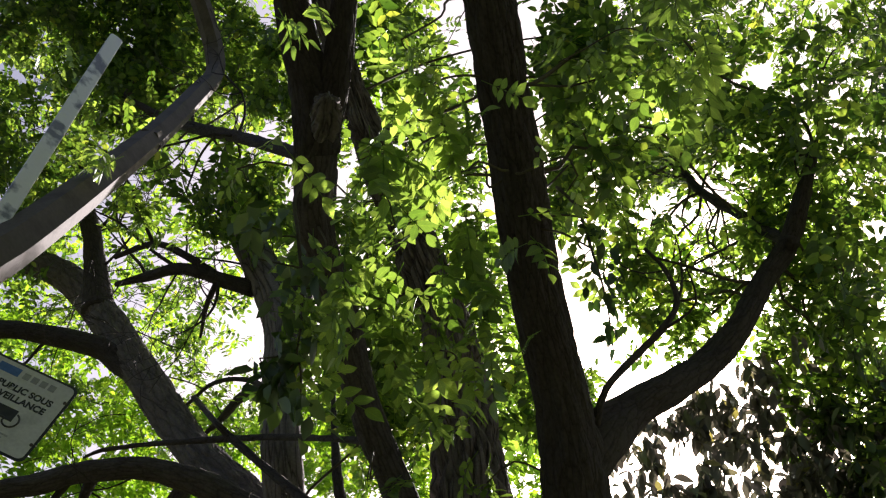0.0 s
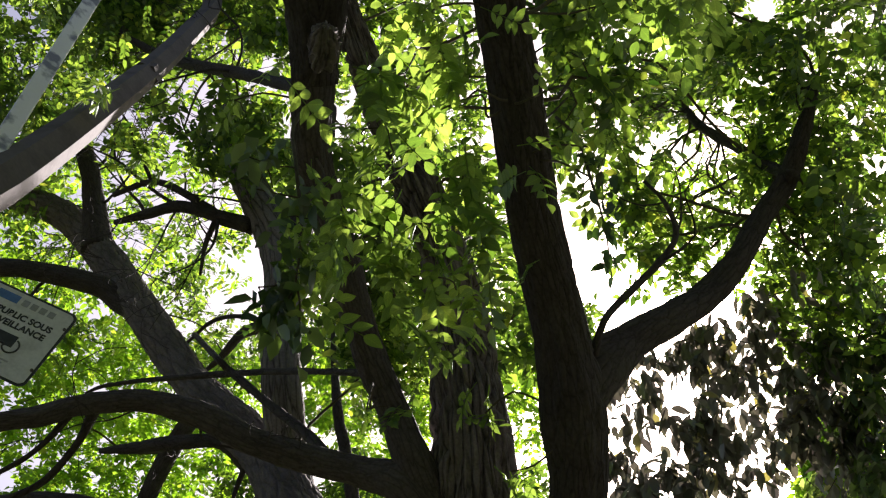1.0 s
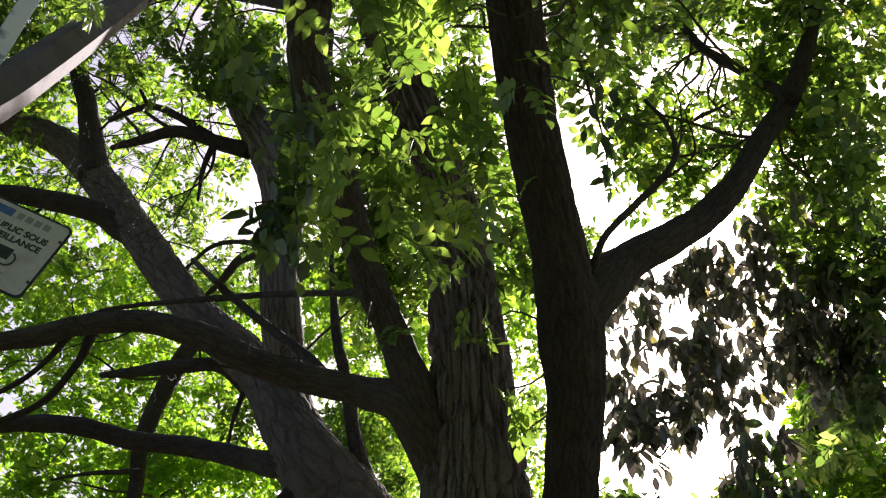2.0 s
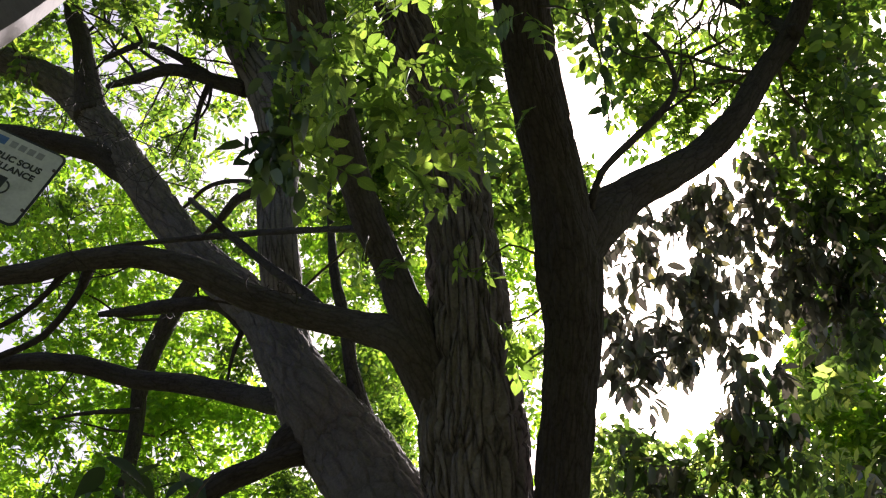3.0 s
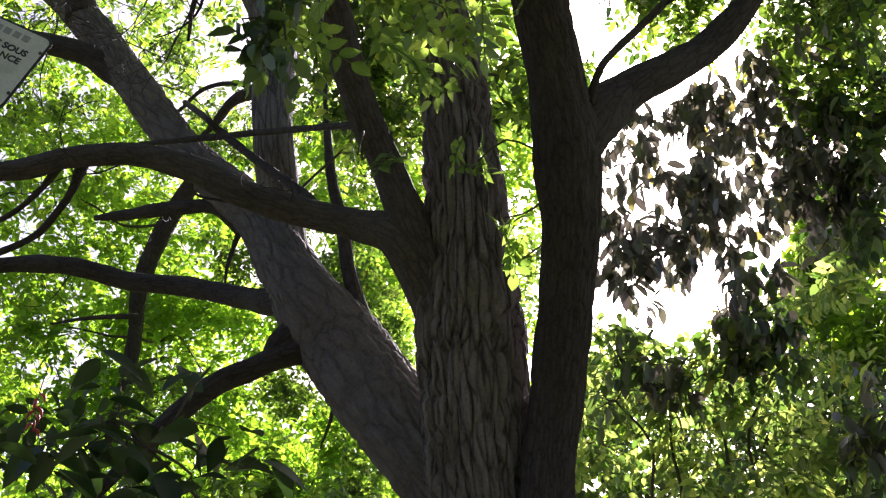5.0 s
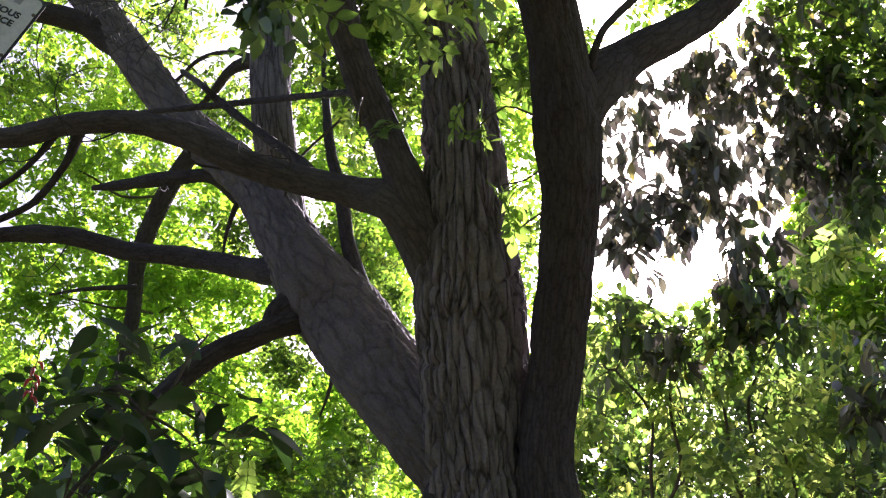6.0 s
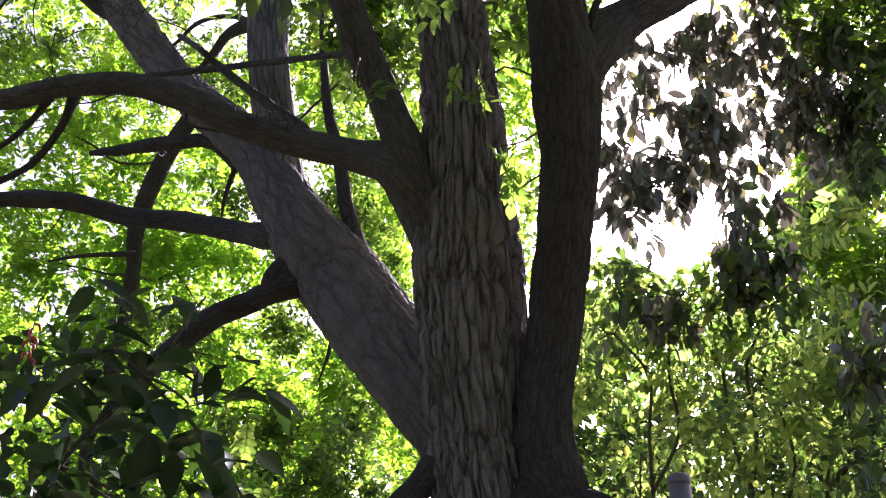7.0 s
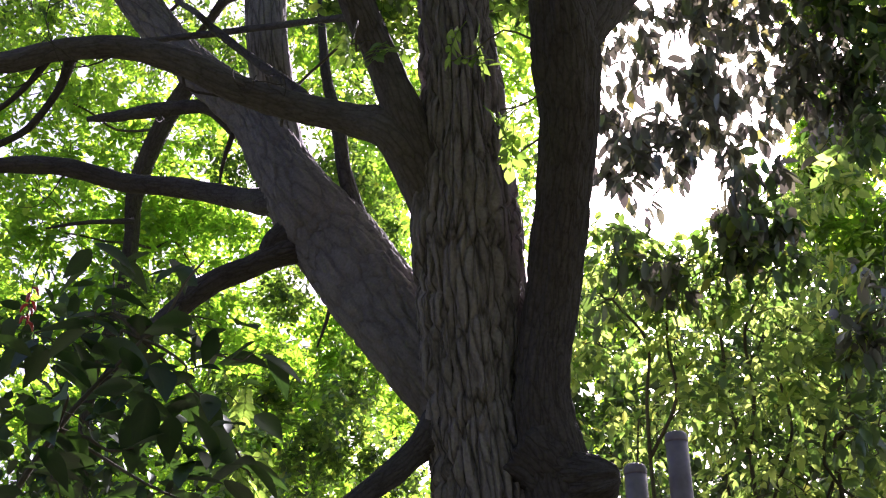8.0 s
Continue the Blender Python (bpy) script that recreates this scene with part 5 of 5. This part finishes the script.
def rounded_panel(wide, high, deep, corner):
    bm = bmesh.new()
    vs = []
    for cx, cy, a0 in ((wide / 2 - corner, high / 2 - corner, 0), (-wide / 2 + corner, high / 2 - corner, 90), (-wide / 2 + corner, -high / 2 + corner, 180), (wide / 2 - corner, -high / 2 + corner, 270)):
        for s in range(6):
            a = radians(a0 + 18 * s)
            vs.append(bm.verts.new((cx + corner * math.cos(a), cy + corner * math.sin(a), 0)))
    f = bm.faces.new(vs)
    ext = bmesh.ops.extrude_face_region(bm, geom=[f])
    bmesh.ops.translate(bm, verts=[e for e in ext["geom"] if isinstance(e, bmesh.types.BMVert)], vec=(0, 0, deep))
    bmesh.ops.recalc_face_normals(bm, faces=bm.faces)
    return bm


def block(x0, y0, x1, y1, z0, z1):
    bm = bmesh.new()
    bmesh.ops.create_cube(bm, size=1)
    for v in bm.verts:
        v.co = Vector(((x0 + x1) / 2 + v.co.x * (x1 - x0), (y0 + y1) / 2 + v.co.y * (y1 - y0), (z0 + z1) / 2 + v.co.z * (z1 - z0)))
    return bm


def lettering(text, size, x, y, z, parent, material, align="LEFT"):
    curve = bpy.data.curves.new("lettering", "FONT")
    curve.body, curve.size, curve.extrude, curve.align_x = text, size, 0.0008, align
    curve.offset = size * 0.035
    ob = bpy.data.objects.new("lettering", curve)
    scene.collection.objects.link(ob)
    bpy.context.view_layer.update()
    me = bpy.data.meshes.new_from_object(ob.evaluated_get(bpy.context.evaluated_depsgraph_get()))
    bpy.data.objects.remove(ob)
    me.materials.clear()
    me.materials.append(material)
    made = new("lettering", me)
    made.parent = parent
    made.location = (x, y, z)
    return made


SIGN_W, SIGN_H = 0.50, 0.354
sign = tagged(new("surveillance_sign"), "white metal notice with black border and camera pictogram, hung askew", "sign")
panel = part("panel", rounded_panel(SIGN_W - 0.020, SIGN_H - 0.020, 0.004, 0.022), SIGN_WHITE, sign)
rim = rounded_panel(SIGN_W, SIGN_H, 0.003, 0.028)
bmesh.ops.translate(rim, verts=rim.verts, vec=(0, 0, -0.0005))
part("border", rim, SIGN_BLACK, sign, "black border")
R = SIGN_W / 2
lettering("PUBLIC SOUS", 0.036, R - 0.262, 0.060, 0.0046, panel, SIGN_BLACK)
lettering("SURVEILLANCE", 0.036, R - 0.295, 0.020, 0.0046, panel, SIGN_BLACK)
part("emblem", block(R - 0.30, 0.115, R - 0.215, 0.150, 0.003, 0.0048), SIGN_BLUE, panel, "blue emblem")
for k in range(4):
    part("emblem_mark", block(R - 0.200 + 0.034 * k, 0.118, R - 0.175 + 0.034 * k, 0.145, 0.003, 0.0048), SIGN_GREY, panel)
part("pictogram", block(R - 0.30, -0.055, R - 0.125, -0.005, 0.003, 0.0048), SIGN_BLACK, panel, "black camera pictogram")
ring = [(R - 0.130 + 0.028 * math.cos(a), -0.048 + 0.030 * math.sin(a), 0.0045, 0.0035) for a in [radians(d) for d in range(70, -181, -25)]]
ring += [(R - 0.25, -0.072, 0.0045, 0.0035)]
limb("cable", ring, SIGN_BLACK, panel, segs=8, step=0.01, wobble=0)
for k, (a, b) in enumerate(((0.30, 0.10), (0.28, 0.115), (0.31, 0.16))):
    part("text_bar", block(R - a, -0.112 - 0.014 * k, R - b, -0.106 - 0.014 * k, 0.003, 0.0048), SIGN_GREY, panel)
for y in (0.10, -0.10):
    bolt = bmesh.new()
    bmesh.ops.create_cone(bolt, cap_ends=True, segments=10, radius1=0.007, radius2=0.005, depth=0.006, matrix=Matrix.Translation((R - 0.014, y, 0.006)))
    part("bolt", bolt, STEEL, sign)
corner = Vector((-1.366, 2.771, 4.265))
yaw, roll = radians(15), radians(-19.5)
h = Vector((math.cos(yaw), math.sin(yaw), 0))
u = h * math.cos(roll) + Vector((0, 0, math.sin(roll)))
v = -h * math.sin(roll) + Vector((0, 0, math.cos(roll)))
w = u.cross(v)
m = Matrix.Identity(4)
for i in range(3):
    m[i][0], m[i][1], m[i][2] = u[i], v[i], w[i]
m.translation = corner - u * SIGN_W / 2 - v * SIGN_H / 2
sign.matrix_world = m

# ---- two grey posts under the shrubs ----
for x, y, top in ((0.575, 2.62, 2.42), (0.475, 2.66, 2.35)):
    post = tagged(new("steel_post"), "grey painted round steel post with a domed cap", "post", group="grey posts")
    limb("shaft", [(x + 0.012, y, -0.2, 0.0275), (x + 0.006, y, 1.2, 0.0275), (x, y, top - 0.01, 0.0275)], POST_PAINT, post, segs=28, step=0.1, wobble=0)
    limb("cap", [(x, y, top - 0.02, 0.0283), (x, y, top - 0.006, 0.0283), (x, y, top + 0.004, 0.024), (x, y, top + 0.008, 0.012)], POST_PAINT, post, segs=28, step=0.004, wobble=0)

# ---- broad-leaved sapling, its shade put into near-black leaves ----
sapling = tagged(new("broad_leaved_sapling"), "sapling with large leaves, coloured near black for shade", "sapling")
SAPLING = [(-2.2, 4.7, -0.1, 0.03), (-2.15, 4.6, 1.4, 0.024), (-1.9, 4.5, 2.4, 0.018), (-1.6, 4.4, 3.0, 0.012), (-1.3, 4.4, 3.4, 0.007)]
limb("stem", SAPLING, BARK_TWIG, sapling, segs=12, step=0.08, wobble=0.15, seed=161)
rnd = random.Random(163)
hubs = []
broad = []
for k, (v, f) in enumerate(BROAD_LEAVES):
    me = leaf_mesh(v, f, LEAF_SILHOUETTE, 6)
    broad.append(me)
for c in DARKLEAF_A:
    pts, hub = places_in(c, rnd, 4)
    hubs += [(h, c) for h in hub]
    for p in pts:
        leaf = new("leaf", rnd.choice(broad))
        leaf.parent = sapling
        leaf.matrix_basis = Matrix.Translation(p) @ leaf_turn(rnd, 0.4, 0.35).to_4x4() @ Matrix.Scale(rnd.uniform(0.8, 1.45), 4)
twigs("twig", hubs, SAPLING, BARK_TWIG, sapling, 165, reach=1.4, thick=0.005)
# Backing leaves in the same near-black colour, standing for shaded depth.
foliage("undergrowth", SHADE_A, OVAL_LEAVES, LEAF_SILHOUETTE, sapling, 167, many=0.55, lumps=9, size=(0.9, 1.6), tilt=0.5)
seeds = tagged(new("seed_cluster"), "hanging cluster of red winged seeds", "seeds")
for k in range(9):
    a = 2.4 * k
    z = 3.78 - 0.022 * k
    limb("seed", [(-1.94, 4.70, z + 0.01, 0.002), (-1.94 + 0.025 * math.cos(a), 4.70 + 0.025 * math.sin(a), z, 0.009), (-1.94 + 0.035 * math.cos(a), 4.70 + 0.035 * math.sin(a), z - 0.035, 0.003)], RED_SEED, seeds, segs=8, step=0.01, wobble=0.1, seed=k)
limb("stalk", [(-1.93, 4.72, 3.95, 0.003), (-1.94, 4.70, 3.80, 0.0025), (-1.94, 4.70, 3.58, 0.002)], BARK_TWIG, seeds, segs=6, step=0.03, wobble=0)

# ---- the ash's nearest leaves, one by one ----
leaf_meshes = []
for v, f in FINE_LEAVES:
    me = leaf_mesh(v, f, LEAF_NEAR, 6)
    leaf_meshes.append(me)
rnd = random.Random(171)
hubs = []
for c in NEAR_A + NEAR_B + NEAR_C + NEAR_D + HANGING:
    pts, hub = places_in(c, rnd, 4)
    hubs += [(h, c) for h in hub]
    for p in pts:
        leaf = new("leaf", rnd.choice(leaf_meshes))
        leaf.parent = ash
        leaf.matrix_basis = Matrix.Translation(p) @ leaf_turn(rnd, 0.8 if c in HANGING else 0.45, 0.75).to_4x4() @ Matrix.Scale(rnd.uniform(0.7, 1.04) * (0.78 if c in HANGING else 1), 4)
twigs("twig", hubs, ASH_LIMBS, BARK_TWIG, ash, 173, reach=0.8, thick=0.004)
